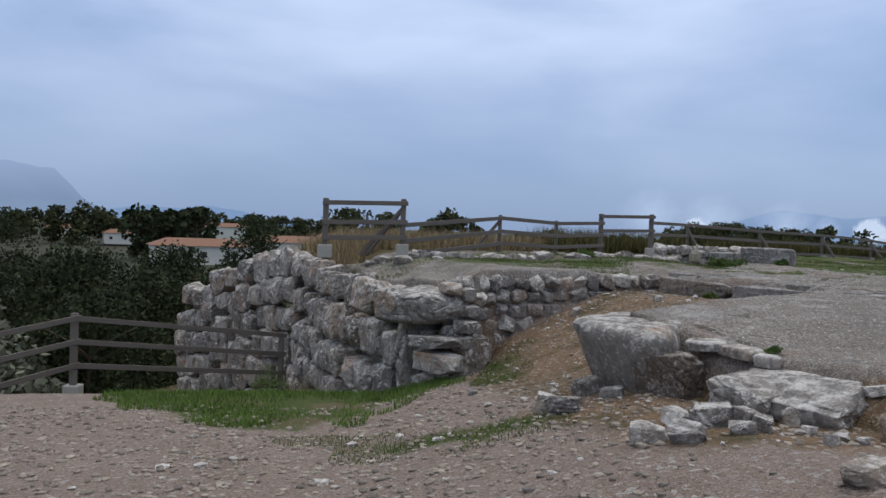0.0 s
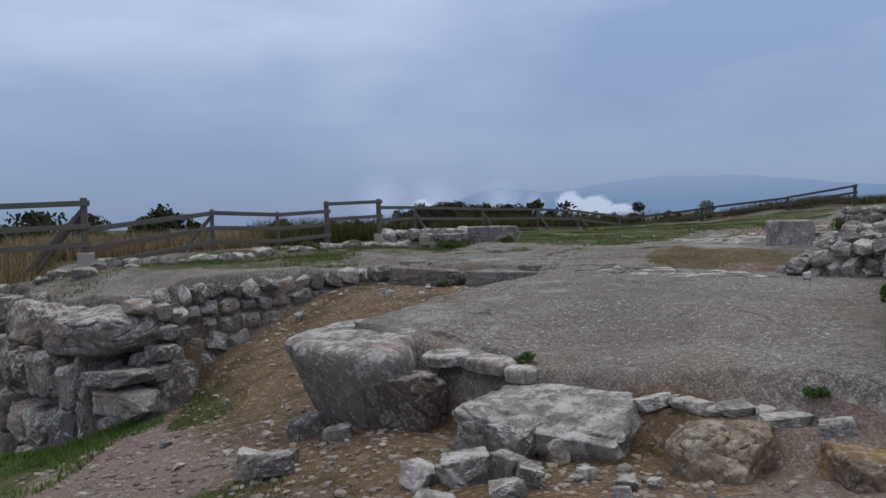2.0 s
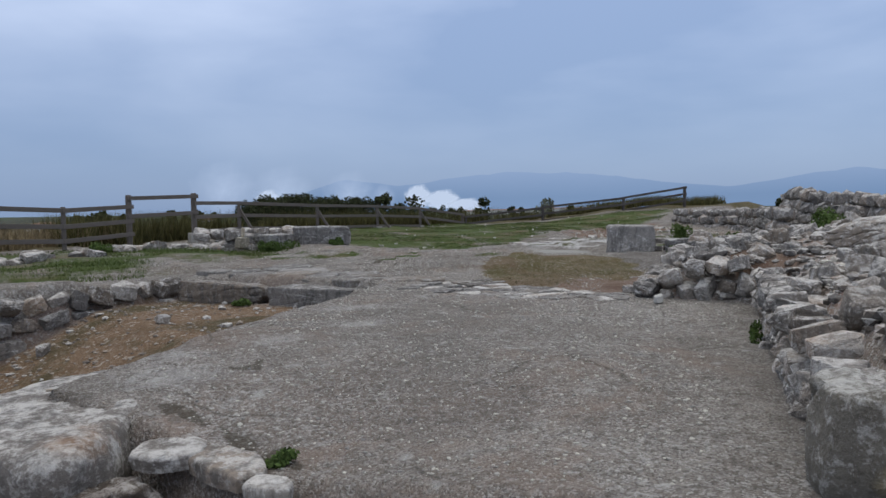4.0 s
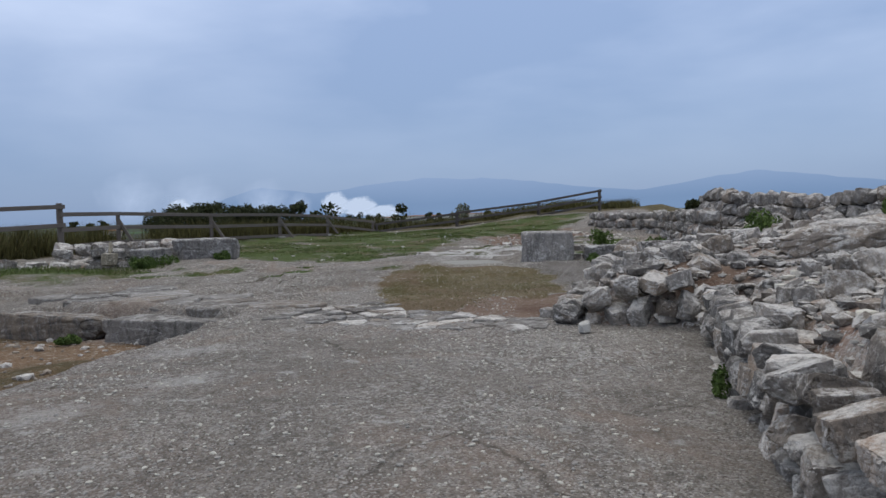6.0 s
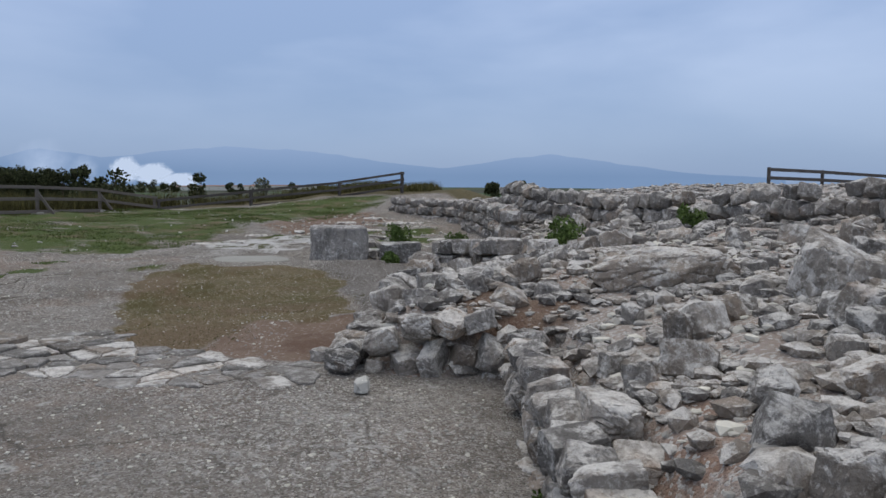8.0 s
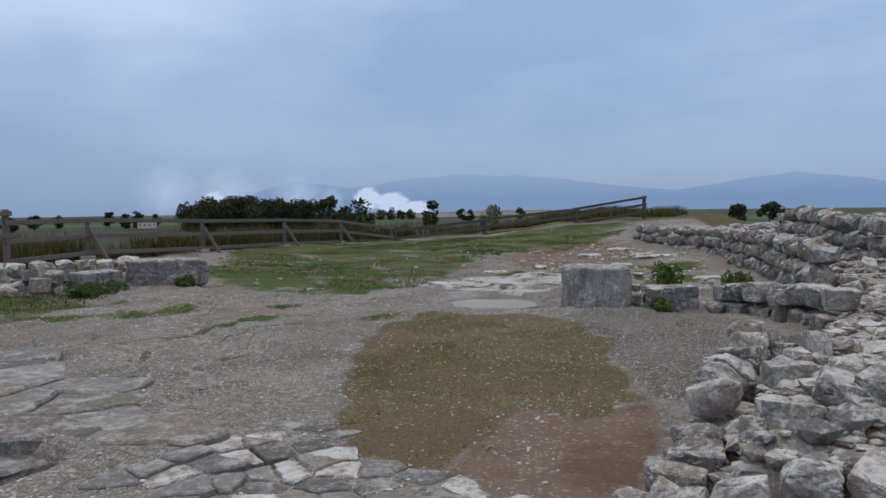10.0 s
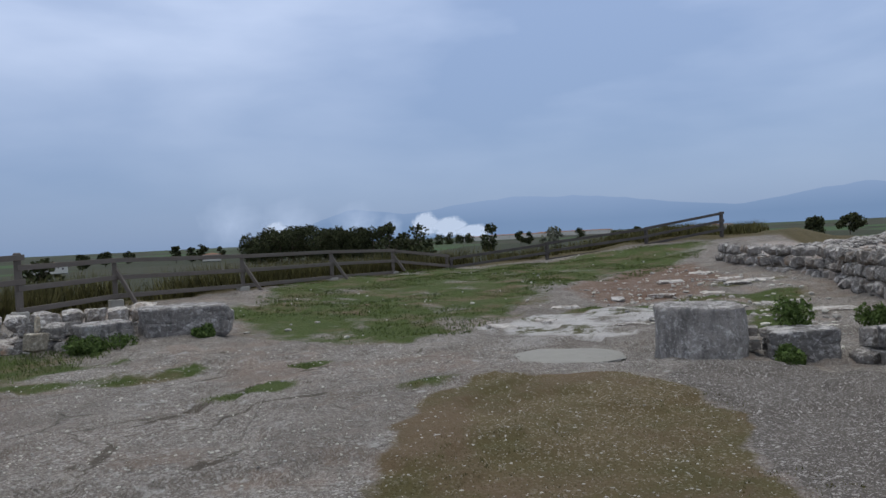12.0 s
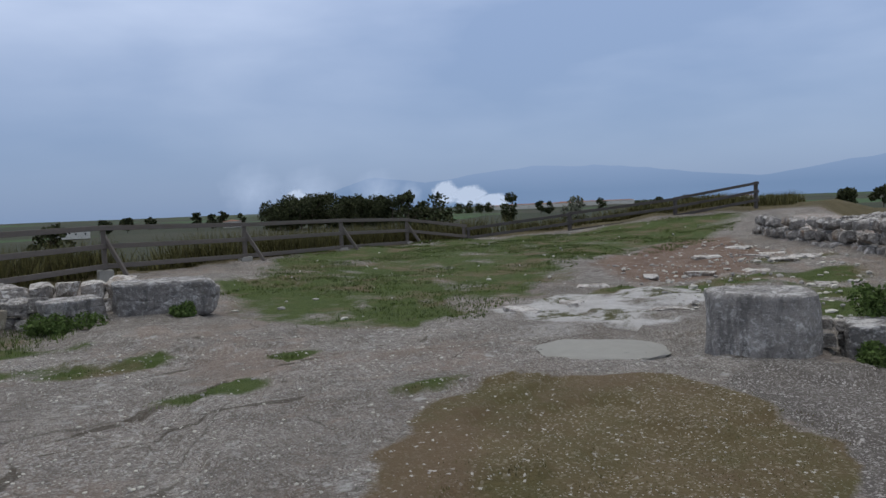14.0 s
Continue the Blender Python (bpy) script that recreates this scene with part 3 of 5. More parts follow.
# ---------------------------------------------------------------- ground shape
def value_noise(x, y, scale, seed):
    """Smooth value noise in -1..1 on arrays."""
    x, y = np.asarray(x, float) / scale + seed * 17.3, np.asarray(y, float) / scale + seed * 5.7
    xi, yi = np.floor(x), np.floor(y)
    u, v = x - xi, y - yi
    u, v = u * u * (3 - 2 * u), v * v * (3 - 2 * v)

    def corner(a, b):
        s = np.sin(a * 127.1 + b * 311.7 + seed * 74.7) * 43758.5453
        return (s - np.floor(s)) * 2 - 1

    low = corner(xi, yi) * (1 - u) + corner(xi + 1, yi) * u
    top = corner(xi, yi + 1) * (1 - u) + corner(xi + 1, yi + 1) * u
    return low * (1 - v) + top * v


def step(a, b, v):
    k = np.clip((np.asarray(v, float) - a) / (b - a), 0, 1)
    return k * k * (3 - 2 * k)


def inside(x, y, poly):
    """Signed distance to a closed outline, positive inside."""
    x, y = np.asarray(x, float), np.asarray(y, float)
    best = np.full(x.shape, 1e18)
    odd = np.zeros(x.shape, bool)
    for (ax, ay), (bx, by) in zip(poly, poly[1:] + poly[:1]):
        ex, ey = bx - ax, by - ay
        k = np.clip(((x - ax) * ex + (y - ay) * ey) / (ex * ex + ey * ey), 0, 1)
        best = np.minimum(best, (x - ax - k * ex) ** 2 + (y - ay - k * ey) ** 2)
        cross = ((ay > y) != (by > y)) & (x < (bx - ax) * (y - ay) / (by - ay + 1e-12) + ax)
        odd ^= cross
    return np.sqrt(best) * np.where(odd, 1, -1)


PLATFORM = [(4.4, 3.3), (3.95, 4.4), (3.4, 5.55), (2.85, 6.25), (2.5, 7.2), (1.95, 8.3), (2.5, 8.65), (3.75, 9.75),
            (4.9, 10.7), (6.62, 12.06), (5.22, 15.55), (3.35, 14.92), (1.95, 14.18), (0.95, 13.75), (0.62, 13.15),
            (-1.2, 16.0), (-3.8, 23.4), (-4.6, 25.5), (-3.5, 31), (-4, 36), (50, 70), (70, 20), (50, -14), (6, -6), (4.9, 1.0)]
RUIN = [(4.75, 4.1), (6.1, 5.25), (7.5, 6.4), (9.2, 7.6), (8.75, 9.0), (11.0, 10.15), (14.0, 11.0), (16.0, 12.0),
        (18.2, 13.4), (21.6, 15.9), (25.9, 19.5), (29.5, 25.6), (31, 26.5), (46, 31), (60, 10), (46, -16), (7, -8), (5.2, 1.5)]


SLABS = [(5.6, 16.4), (6.9, 16.6), (7.6, 14.0), (7.8, 12.4), (7.1, 11.8), (6.95, 12.0), (6.25, 14.0)]


def height(x, y):
    x, y = np.asarray(x, float), np.asarray(y, float)
    gx = np.where(x > -1, x - 0.78, -1.78 + (x + 1) * 0.10)
    low = 0.29 + 0.27 * np.minimum(gx, 1.15 + 2.0 * step(8.0, 10.0, y)) - 0.097 * np.maximum(y, -6)
    low = low - 0.14 * np.clip(y - 12.6, 0, 14) * step(1.2, -0.6, x)
    ramp = np.minimum(-0.62 + 0.40 * (x - 1.0) + 0.03 * (y - 12.4), 0.44)
    low = np.where((x > 0.6) & (y > 8.0), np.maximum(low, ramp * step(0.6, 1.4, x) + low * (1 - step(0.6, 1.4, x))), low)
    low = low + 0.035 * value_noise(x, y, 1.3, 1) + 0.018 * value_noise(x, y, 0.35, 2)
    dp = inside(x, y, PLATFORM)
    shelf = step(-0.50, -0.28, dp) * step(3.6, 4.0, y) * step(5.6, 5.2, y) * step(4.8, 4.3, x)
    low = low + np.maximum(0.36 - low, 0) * shelf
    hollow = inside(x, y, [(1.3, 7.9), (1.5, 6.2), (1.75, 4.9), (2.5, 4.3), (3.1, 3.9), (3.7, 3.9), (3.85, 4.4), (3.5, 5.4), (2.8, 6.3), (2.3, 7.6)])
    low = low - 0.03 * step(-0.3, 0.35, hollow)
    plat = 0.71 + 0.010 * np.clip(y - 8, -6, 24) - 0.27 * np.exp(-((x - 2.5) ** 2 + (y - 6.2) ** 2) / 2.6)
    plat = plat + 0.95 * step(26, 40, x) * step(40, 28, np.abs(y - 22) + 10) + 0.018 * value_noise(x, y, 1.7, 3) + 0.008 * value_noise(x, y, 0.3, 4)
    crust = value_noise(x, y, 1.9, 12) + 0.35 * value_noise(x, y, 0.5, 13)
    even = step(0.4, -0.2, inside(x, y, SLABS))
    plat = plat + even * step(9.5, 12.5, y + 0.15 * x - 1.2) * (0.06 * step(-0.015, 0.015, crust) + 0.045 * step(0.42, 0.45, crust) - 0.05 * step(-0.42, -0.45, crust) - 0.03)
    plat = plat - 0.30 * step(1.6, 0.2, dp) * step(0.9, 0.2, x) * step(11, 12, y)
    z = low + (plat - low) * step(-0.10, 0.10, dp + 0.06 * value_noise(x, y, 0.4, 5))
    dr = inside(x, y, RUIN)
    ruin = 1.08 + 0.16 * np.clip(dr, 0, 1.6) + 0.085 * np.clip(dr - 1.6, 0, 10) + 0.07 * value_noise(x, y, 0.9, 6) + 0.03 * value_noise(x, y, 0.3, 7)
    z = z + (ruin - z) * step(0.05, 0.45, dr)
    # the hill falls away to the plain
    far = np.hypot((x - 12) / 1.0, (y - 14) / 1.0)
    out = inside(x, y, [(-10, 33), (-4.5, 29), (0, 27), (6.6, 29), (11, 31), (19, 35.4), (24, 38.6), (27, 37.5), (33, 36), (42, 36),
                        (50, 20), (48, -16), (10, -30), (-14, -30), (-16, 2), (-13, 18), (-11, 25)])
    fall = step(0, -70, out)
    return z + (-9.0 - z) * fall - 1.2 * step(0, -5, out) * (1 - fall) * step(0, 6, y - 18)


# ---------------------------------------------------------------- the ground sheet
def spread(lo, hi, fine, reach, grow=1.13):
    mid = list(np.arange(lo, hi + fine / 2, fine))
    left, right, d = [], [], fine
    a, b = mid[0], mid[-1]
    while a > -reach:
        d *= grow
        a -= d
        left.append(a)
    d = fine
    while b < reach:
        d *= grow
        b += d
        right.append(b)
    return np.array(left[::-1] + mid + right)


MOSS = [(8.29, 11.65), (8.1, 10.94), (8.43, 10.33), (9.85, 11.33), (9.89, 10.75), (10.73, 10.62), (11.6, 11.5), (12.3, 12.4), (13.1, 13.1), (13.5, 14.1), (13.65, 14.9), (12.84, 15.5), (12.1, 15.65), (11.3, 15.28), (10.44, 14.43), (9.91, 13.83), (9.5, 13.2), (9.08, 12.43)]
COURT = [(10.9, 10.7), (11.6, 11.5), (12.3, 12.4), (13.1, 13.1), (13.6, 14.4), (14.4, 14.75), (15.2, 14.0), (15.7, 12.7), (14.1, 11.3), (11.2, 10.4)]
MUD = [(8.43, 10.33), (9.85, 11.33), (9.89, 10.75), (10.73, 10.62), (10.04, 10.0), (9.31, 9.6), (8.75, 9.2), (8.45, 9.8)]
WHITE = [(13.9, 18.6), (15.0, 20.0), (16.8, 20.1), (18.5, 19.0), (18.9, 17.3), (17.3, 15.4), (16.2, 15.7), (16.0, 16.5), (15.0, 17.1)]
RED_EARTH = [(9.3, 8.35), (9.25, 7.75), (9.6, 7.3), (10.3, 7.6), (10.6, 8.4), (9.9, 8.75)]
GREEN = [(12.0, 20.3), (11.6, 22.5), (12.2, 26.0), (16.0, 33.0), (23.0, 37.0), (27.0, 36.0), (33.5, 33.0), (36.0, 30.5), (28.5, 26.5), (20.5, 23.8), (17.5, 20.9), (15.1, 20.3), (13.8, 18.6), (12.6, 19.0)]
PINK = [(18.3, 20.0), (20.2, 23.4), (26.5, 27.2), (29.3, 26.9), (26.0, 23.0), (21.5, 20.0)]
LEFT_GREEN = [(-1.5, 16.4), (2.8, 15.5), (5.4, 17.1), (9.0, 20.3), (9.6, 21.9), (7.0, 25.0), (2.0, 22.8), (-3.2, 18.8)]
BASE_GREEN = [(-5.6, 11.9), (-4.2, 9.9), (-3.2, 8.95), (-1.9, 8.6), (-1.5, 9.4), (-1.1, 10.5), (-0.45, 11.5), (0.15, 12.2), (0.75, 13.2), (0.2, 12.9), (-1.9, 15.6), (-4.0, 18.0), (-7.0, 15.5)]
RAMP_GREEN = [(0.9, 13.4), (1.5, 12.2), (1.3, 10.6), (0.8, 10.2), (0.4, 11.4), (0.5, 12.6)]
PATH_GREEN = [(-2.8, 8.1), (-1.2, 6.7), (0.2, 6.1), (1.0, 6.3), (1.1, 7.0), (0.0, 7.6), (-1.6, 8.3)]
SOIL = [(0.7, 8.4), (0.9, 6.4), (1.1, 5.4), (1.4, 4.4), (2.3, 3.9), (3.0, 4.0), (3.4, 5.0), (2.9, 6.4), (2.2, 8.4), (3.9, 9.9), (6.2, 12.0), (4.9, 15.2), (3.4, 14.7), (2.0, 13.9), (0.7, 13.3), (0.5, 12.3), (0.8, 11.0)]
LEDGES = [[(8.2, 16.3), (9.16, 16.0), (9.8, 16.2), (10.7, 16.15), (11.5, 15.65)], [(7.9, 15.0), (8.3, 15.9), (8.25, 16.4), (9.3, 16.75), (10.3, 17.5), (11.2, 17.6)], [(9.5, 18.3), (10.8, 18.5), (12.2, 18.0), (13.6, 17.6)],
          [(6.95, 13.6), (7.9, 14.6), (8.6, 14.4), (9.4, 15.1)], [(12.9, 15.9), (13.9, 15.2), (14.6, 15.0)], [(3.1, 8.3), (3.5, 8.05), (3.75, 8.5), (3.7, 9.1), (4.2, 9.6)], [(2.7, 7.6), (2.9, 7.2), (3.05, 6.5), (3.5, 5.6), (4.0, 4.6)], [(10.2, 19.8), (11.6, 19.2), (13.0, 18.9)]]
LIME = [(4.95, 9.2, 0.45, 0.3), (2.9, 8.2, 0.55, 0.35), (4.0, 8.9, 0.4, 0.3), (5.4, 10.3, 0.5, 0.3), (3.1, 8.75, 0.35, 0.25), (14.2, 17.4, 0.8, 0.4)]
TUFTS = [(9.75, 16.95, 0.5, 0.26), (11.2, 18.2, 0.4, 0.16), (11.45, 15.75, 0.3, 0.14), (9.3, 18.9, 0.6, 0.25), (7.9, 19.4, 0.7, 0.3), (8.2, 20.7, 0.8, 0.3),
         (18.6, 18.5, 0.9, 0.5), (20.0, 19.2, 1.2, 0.6), (19.8, 17.0, 0.9, 0.5), (22.0, 18.6, 1.3, 0.7), (17.2, 19.6, 0.6, 0.3), (18.0, 16.0, 0.7, 0.4), (23.5, 21.0, 1.5, 0.8)]


def build_ground():
    xs, ys = spread(-4.5, 16.5, 0.08, 4600), spread(-1.0, 19.0, 0.08, 4600)
    gx, gy = np.meshgrid(xs, ys)
    x, y = gx.ravel(), gy.ravel()
    z = height(x, y)
    far = np.hypot(x - 12, y - 14)
    z = z + np.where(far > 150, 1.2 * value_noise(x, y, 210, 9), 0)
    nx, ny = len(xs), len(ys)
    i = np.arange(nx * ny).reshape(ny, nx)
    faces = np.stack([i[:-1, :-1], i[:-1, 1:], i[1:, 1:], i[1:, :-1]], -1).reshape(-1, 4)
    me = bpy.data.meshes.new("ground")
    me.from_pydata(np.column_stack([x, y, z]).tolist(), [], faces.tolist())
    me.materials.append(M_GROUND)
    me.polygons.foreach_set("use_smooth", np.ones(len(me.polygons), bool))

    def soft(poly, w=0.35):
        return np.clip(0.5 + inside(x, y, poly) / (2 * w), 0, 1)

    wob = value_noise(x, y, 1.1, 11)
    grass = np.maximum.reduce([soft(GREEN, 0.8) * (0.70 + 0.28 * wob + 0.22 * value_noise(x, y, 0.35, 27)), soft(LEFT_GREEN, 1.2) * (0.62 + 0.3 * wob), soft(BASE_GREEN, 0.5) * (0.78 + 0.3 * wob), soft(PATH_GREEN, 0.5) * (0.5 + 0.3 * wob), soft(RAMP_GREEN, 0.4) * (0.55 + 0.3 * wob)])
    for cx, cy, rx, ry in TUFTS:
        grass = np.maximum(grass, np.clip(1.0 - 0.5 * np.hypot((x - cx - (y - cy) * 0.3) / rx, (y - cy) / ry) + 0.35 * value_noise(x, y, 0.45, 21), 0, 1))
    pink = soft(PINK, 0.8)
    grass = grass * (1 - 0.75 * pink)
    plat = np.clip(0.5 + inside(x, y, PLATFORM) / 0.2, 0, 1)
    ruin = np.clip(0.5 + inside(x, y, RUIN) / 0.4, 0, 1)
    ruin = ruin * (1 - 0.95 * soft(RED_EARTH, 0.35))
    slope = np.clip((far - 27) / 5, 0, 1) * (1 - soft(GREEN, 0.8))
    slope = np.maximum(slope, np.clip(0.5 - inside(x, y, [(-3.6, 18.6), (2.2, 23.6), (6.5, 26.8), (11, 30.4), (19, 34.8), (25, 38), (28, 36), (38, 32), (60, 20), (40, -20), (-40, -20), (-40, 14), (-8, 14)]) / 0.8, 0, 1))
    plain = np.clip((far - 70) / 30, 0, 1)
    crack = np.zeros_like(x)
    for line in LEDGES:
        for (ax, ay), (bx, by) in zip(line, line[1:]):
            ex, ey = bx - ax, by - ay
            k = np.clip(((x - ax) * ex + (y - ay) * ey) / (ex * ex + ey * ey), 0, 1)
            wave = 0.10 * value_noise(x, y, 0.5, 31)
            crack = np.maximum(crack, np.clip(1 - np.abs(np.hypot(x - ax - k * ex, y - ay - k * ey) + wave) / 0.10, 0, 1))
    lime = np.zeros_like(x)
    for cx, cy, rx, ry in LIME:
        lime = np.maximum(lime, np.clip(1 - 0.5 * np.hypot((x - cx) / rx, (y - cy) / ry), 0, 1))
    for name, cols in (("zone_a", (plat, grass, np.clip(soft(SOIL, 0.75) + 0.25 * wob, 0, 1), soft(COURT, 0.15))), ("zone_b", (np.clip(0.5 + (inside(x, y, MOSS) + 0.16 * value_noise(x, y, 0.7, 41) + 0.12 * value_noise(x, y, 0.28, 42)) / 0.30, 0, 1), soft(WHITE, 0.5) * (0.66 + 0.45 * wob + 0.35 * value_noise(x, y, 0.4, 23)), np.maximum.reduce([soft(MUD, 0.15), pink, soft(RED_EARTH, 0.3)]), lime)), ("zone_c", (plain, ruin, slope, crack))):
        at = me.attributes.new(name, "FLOAT_COLOR", "POINT")
        at.data.foreach_set("color", np.column_stack(cols).ravel().astype(np.float32))
    ob = new("ground", me)
    tagged(ob, "gravel, cracked lime floor, soil and grass of a ruined hilltop", "ground", "", "structure")


build_ground()

# ---------------------------------------------------------------- the great wall beside the ramp
gw = wall_thing("cyclopean_wall", "rough wall of huge pale grey limestone boulders, ragged crown")
FACE = [(0.25, 12.45), (-1.75, 15.45), (-4.35, 22.9), (-9.3, 28.5)]


def gw_top(k):
    return float(np.interp(k, [0, 0.04, 0.09, 0.12, 0.17, 0.35, 0.50, 0.62, 0.70, 0.73, 0.82, 0.88, 0.9, 1.0], [-0.55, -0.35, -0.05, 0.50, 0.55, 0.52, 0.60, 0.75, 0.70, 0.40, 0.1, -0.2, -0.7, -0.9]))


def gw_bottom(k):
    return float(np.interp(k, [0, 0.17, 0.5, 1], [-1.25, -2.45, -4.0, -5.4]))


course_wall(gw, FACE, gw_bottom, gw_top, 0.84, 0.95, 5, STONES_WALL, lean=0.03, jitter=7, tall=1.45, inward=-1, slack=1.27, skip=0.06)
big = rock_mesh("boulder", 201, 4, M_ROCK, 0.6, 0.04, 12, 0.1)
set_stone(big, gw, -0.30, 13.30, 0.13, 1.05, 0.85, 0.43, 122, 0, 3, "boulder")
set_stone(STONES[2], gw, -0.15, 12.55, -0.42, 0.62, 0.45, 0.15, 118, 0, 4)
set_stone(STONES[4], gw, 0.40, 13.05, -0.30, 0.46, 0.36, 0.22, 20, 5, -8)
set_stone(STONES[5], gw, -0.05, 12.40, -0.75, 0.55, 0.45, 0.26, 120, 0, 0)

for x, y, z, a, b, c, yaw in ((0.42, 12.98, 0.42, 0.30, 0.24, 0.17, 40), (0.50, 12.90, 0.12, 0.26, 0.24, 0.15, 30), (0.42, 12.72, -0.15, 0.34, 0.26, 0.16, 50), (0.70, 13.22, 0.30, 0.24, 0.2, 0.15, 60), (0.74, 13.18, 0.05, 0.24, 0.2, 0.14, 20),
                              (0.15, 12.75, 0.52, 0.32, 0.26, 0.14, 110), (0.34, 12.62, -0.42, 0.32, 0.28, 0.16, 35)):
    set_stone(ROUND[int(x * 100) % 8], gw, x, y, z, a, b, c, yaw, 6, -5)

# the low revetment that goes on along the ramp
rev = wall_thing("revetment_wall", "low revetment of rounded grey field stones under the floor's edge")
REV = [(0.28, 12.85), (0.72, 13.45), (2.0, 14.02), (3.4, 14.75), (4.75, 15.22)]


def rev_bottom(k):
    x, y, _, _ = along(REV, k * line_length(REV))
    return ground_z(x + 0.25, y - 0.45) - 0.06


def rev_top(k):
    return 0.69 + 0.07 * k


course_wall(rev, REV, rev_bottom, rev_top, 0.40, 0.42, 8, ROUND + STONES[:4], jitter=24, tall=0.95, inward=1, slack=1.25, skip=0)

# the squared kerb at the head of the ramp
kerb = wall_thing("kerb_wall", "long dressed grey stone kerb with a dark overhang")
for (ax, ay), (bx, by), top, hh in (((4.70, 15.45), (5.62, 13.62), 0.795, 0.50), ((5.60, 13.66), (6.45, 11.80), 0.785, 0.44), ((6.60, 11.9), (6.95, 11.1), 0.75, 0.16)):
    ang = math.degrees(math.atan2(by - ay, bx - ax))
    blk = rock_mesh("kerb_block", int(ax * 100), 4, M_BLOCK_DARK, 1.0, 0.035, 2, 0.09)
    n = math.dist((ax, ay), (bx, by))
    set_stone(blk, kerb, (ax + bx) / 2 + 0.10, (ay + by) / 2 + 0.05, top - hh / 2, n / 2 * 1.10, 0.36, hh / 2 * 1.12, ang, 0, 0, "kerb_block")

# ---------------------------------------------------------------- boulders at the floor's broken edge
BOULDERS = [
    ("huge grey limestone boulder with a pale flat top", [(1.42, 8.45), (1.75, 8.95), (2.3, 9.3), (2.9, 9.25), (3.3, 8.75), (2.95, 8.2), (2.5, 7.5), (2.2, 7.0), (1.86, 6.86), (1.62, 7.3), (1.47, 7.9)], 0.60, (0.05, -0.01), -0.5, 0.36, (0.22, -0.05), 1, M_ROCK, 0.09, 0.035, 0.01, 0.5),
    ("flat pale slab at the floor's edge", [(2.35, 7.12), (2.55, 7.3), (2.85, 7.05), (2.72, 6.78), (2.48, 6.85)], 0.505, (0.06, 0), 0.43, 0.05, (0, 0), 6, M_ROCK_PALE, 0.025, 0.014, 0.0, 0.3, 1),
    ("flat grey slab at the floor's edge", [(2.62, 6.92), (2.85, 6.98), (3.0, 6.6), (2.92, 6.28), (2.72, 6.35)], 0.500, (0.06, 0), 0.42, 0.05, (0, 0), 7, M_ROCK, 0.025, 0.014, 0.0, 0.3, 1),
    ("small flat grey stone at the floor's edge", [(2.72, 6.22), (2.88, 6.34), (3.02, 6.12), (2.9, 5.98)], 0.49, (0.05, 0), 0.40, 0.1, (0, 0), 8, M_ROCK_PALE, 0.025, 0.014, 0.0, 0.3, 1),
]
ANGULAR = [
    ("brownish grey boulder leaning against a bigger one", (2.22, 7.02, 0.06), (0.46, 0.33, 0.36), (12, 8, -55), M_ROCK_OCHRE, 322),
    ("long grey boulder with white lichen at the floor's edge", (2.82, 5.62, 0.04), (0.88, 0.50, 0.44), (14, 2, -58), M_ROCK, 323),
    ("ochre stained limestone boulder beside the floor's edge", (3.30, 4.45, 0.11), (0.42, 0.35, 0.34), (8, -4, -50), M_ROCK_YELLOW, 324),
    ("rounded ochre boulder beside the path", (3.68, 3.70, 0.13), (0.36, 0.34, 0.32), (6, 5, -30), M_ROCK_YELLOW, 325),
]
for label, at, half, turn, mat, seed in ANGULAR:
    ob = new("boulder", rock_mesh("boulder", seed, 4, mat, 0.62, 0.06, 9, 0.07))
    ob.matrix_basis = Matrix.LocRotScale(at, Euler([radians(a) for a in turn]), half)
    tagged(ob, label, "boulder")
for label, *shape in BOULDERS:
    ob = new("boulder", boulder_mesh("boulder", *shape))
    tagged(ob, label, "boulder")

rng = random.Random(4)
LOOSE = [(2.45, 5.45, 0.42, 0.34), (2.66, 5.25, 0.20, 0.22), (1.95, 5.15, 0.38, 0.26), (2.15, 5.02, 0.28, 0.22), (2.18, 4.78, 0.26, 0.18), (1.73, 5.40, 0.30, 0.18), (1.52, 4.62, 0.32, 0.18), (1.28, 4.85, 0.34, 0.20),
         (1.95, 4.62, 0.24, 0.13), (1.06, 6.85, 0.55, 0.20), (0.92, 7.05, 0.40, 0.26), (1.50, 7.75, 0.42, 0.26), (1.66, 7.25, 0.28, 0.16), (2.48, 6.95, 0.14, 0.15), (2.62, 4.45, 0.16, 0.10), (2.42, 4.2, 0.14, 0.10), (2.75, 4.35, 0.12, 0.09),
         (2.55, 4.75, 0.13, 0.1), (1.94, 2.98, 0.36, 0.16), (3.34, 5.18, 0.36, 0.10), (3.52, 4.95, 0.34, 0.10), (3.68, 4.72, 0.28, 0.09), (3.48, 5.16, 0.22, 0.07), (3.76, 4.42, 0.34, 0.08), (3.60, 4.80, 0.24, 0.08), (3.80, 4.58, 0.2, 0.07),
         (0.35, 9.9, 0.16, 0.10), (1.14, 11.07, 0.13, 0.10), (3.9, 12.6, 0.22, 0.14), (2.6, 13.4, 0.25, 0.18), (2.9, 11.2, 0.16, 0.1), (3.85, 4.1, 0.24, 0.1)]
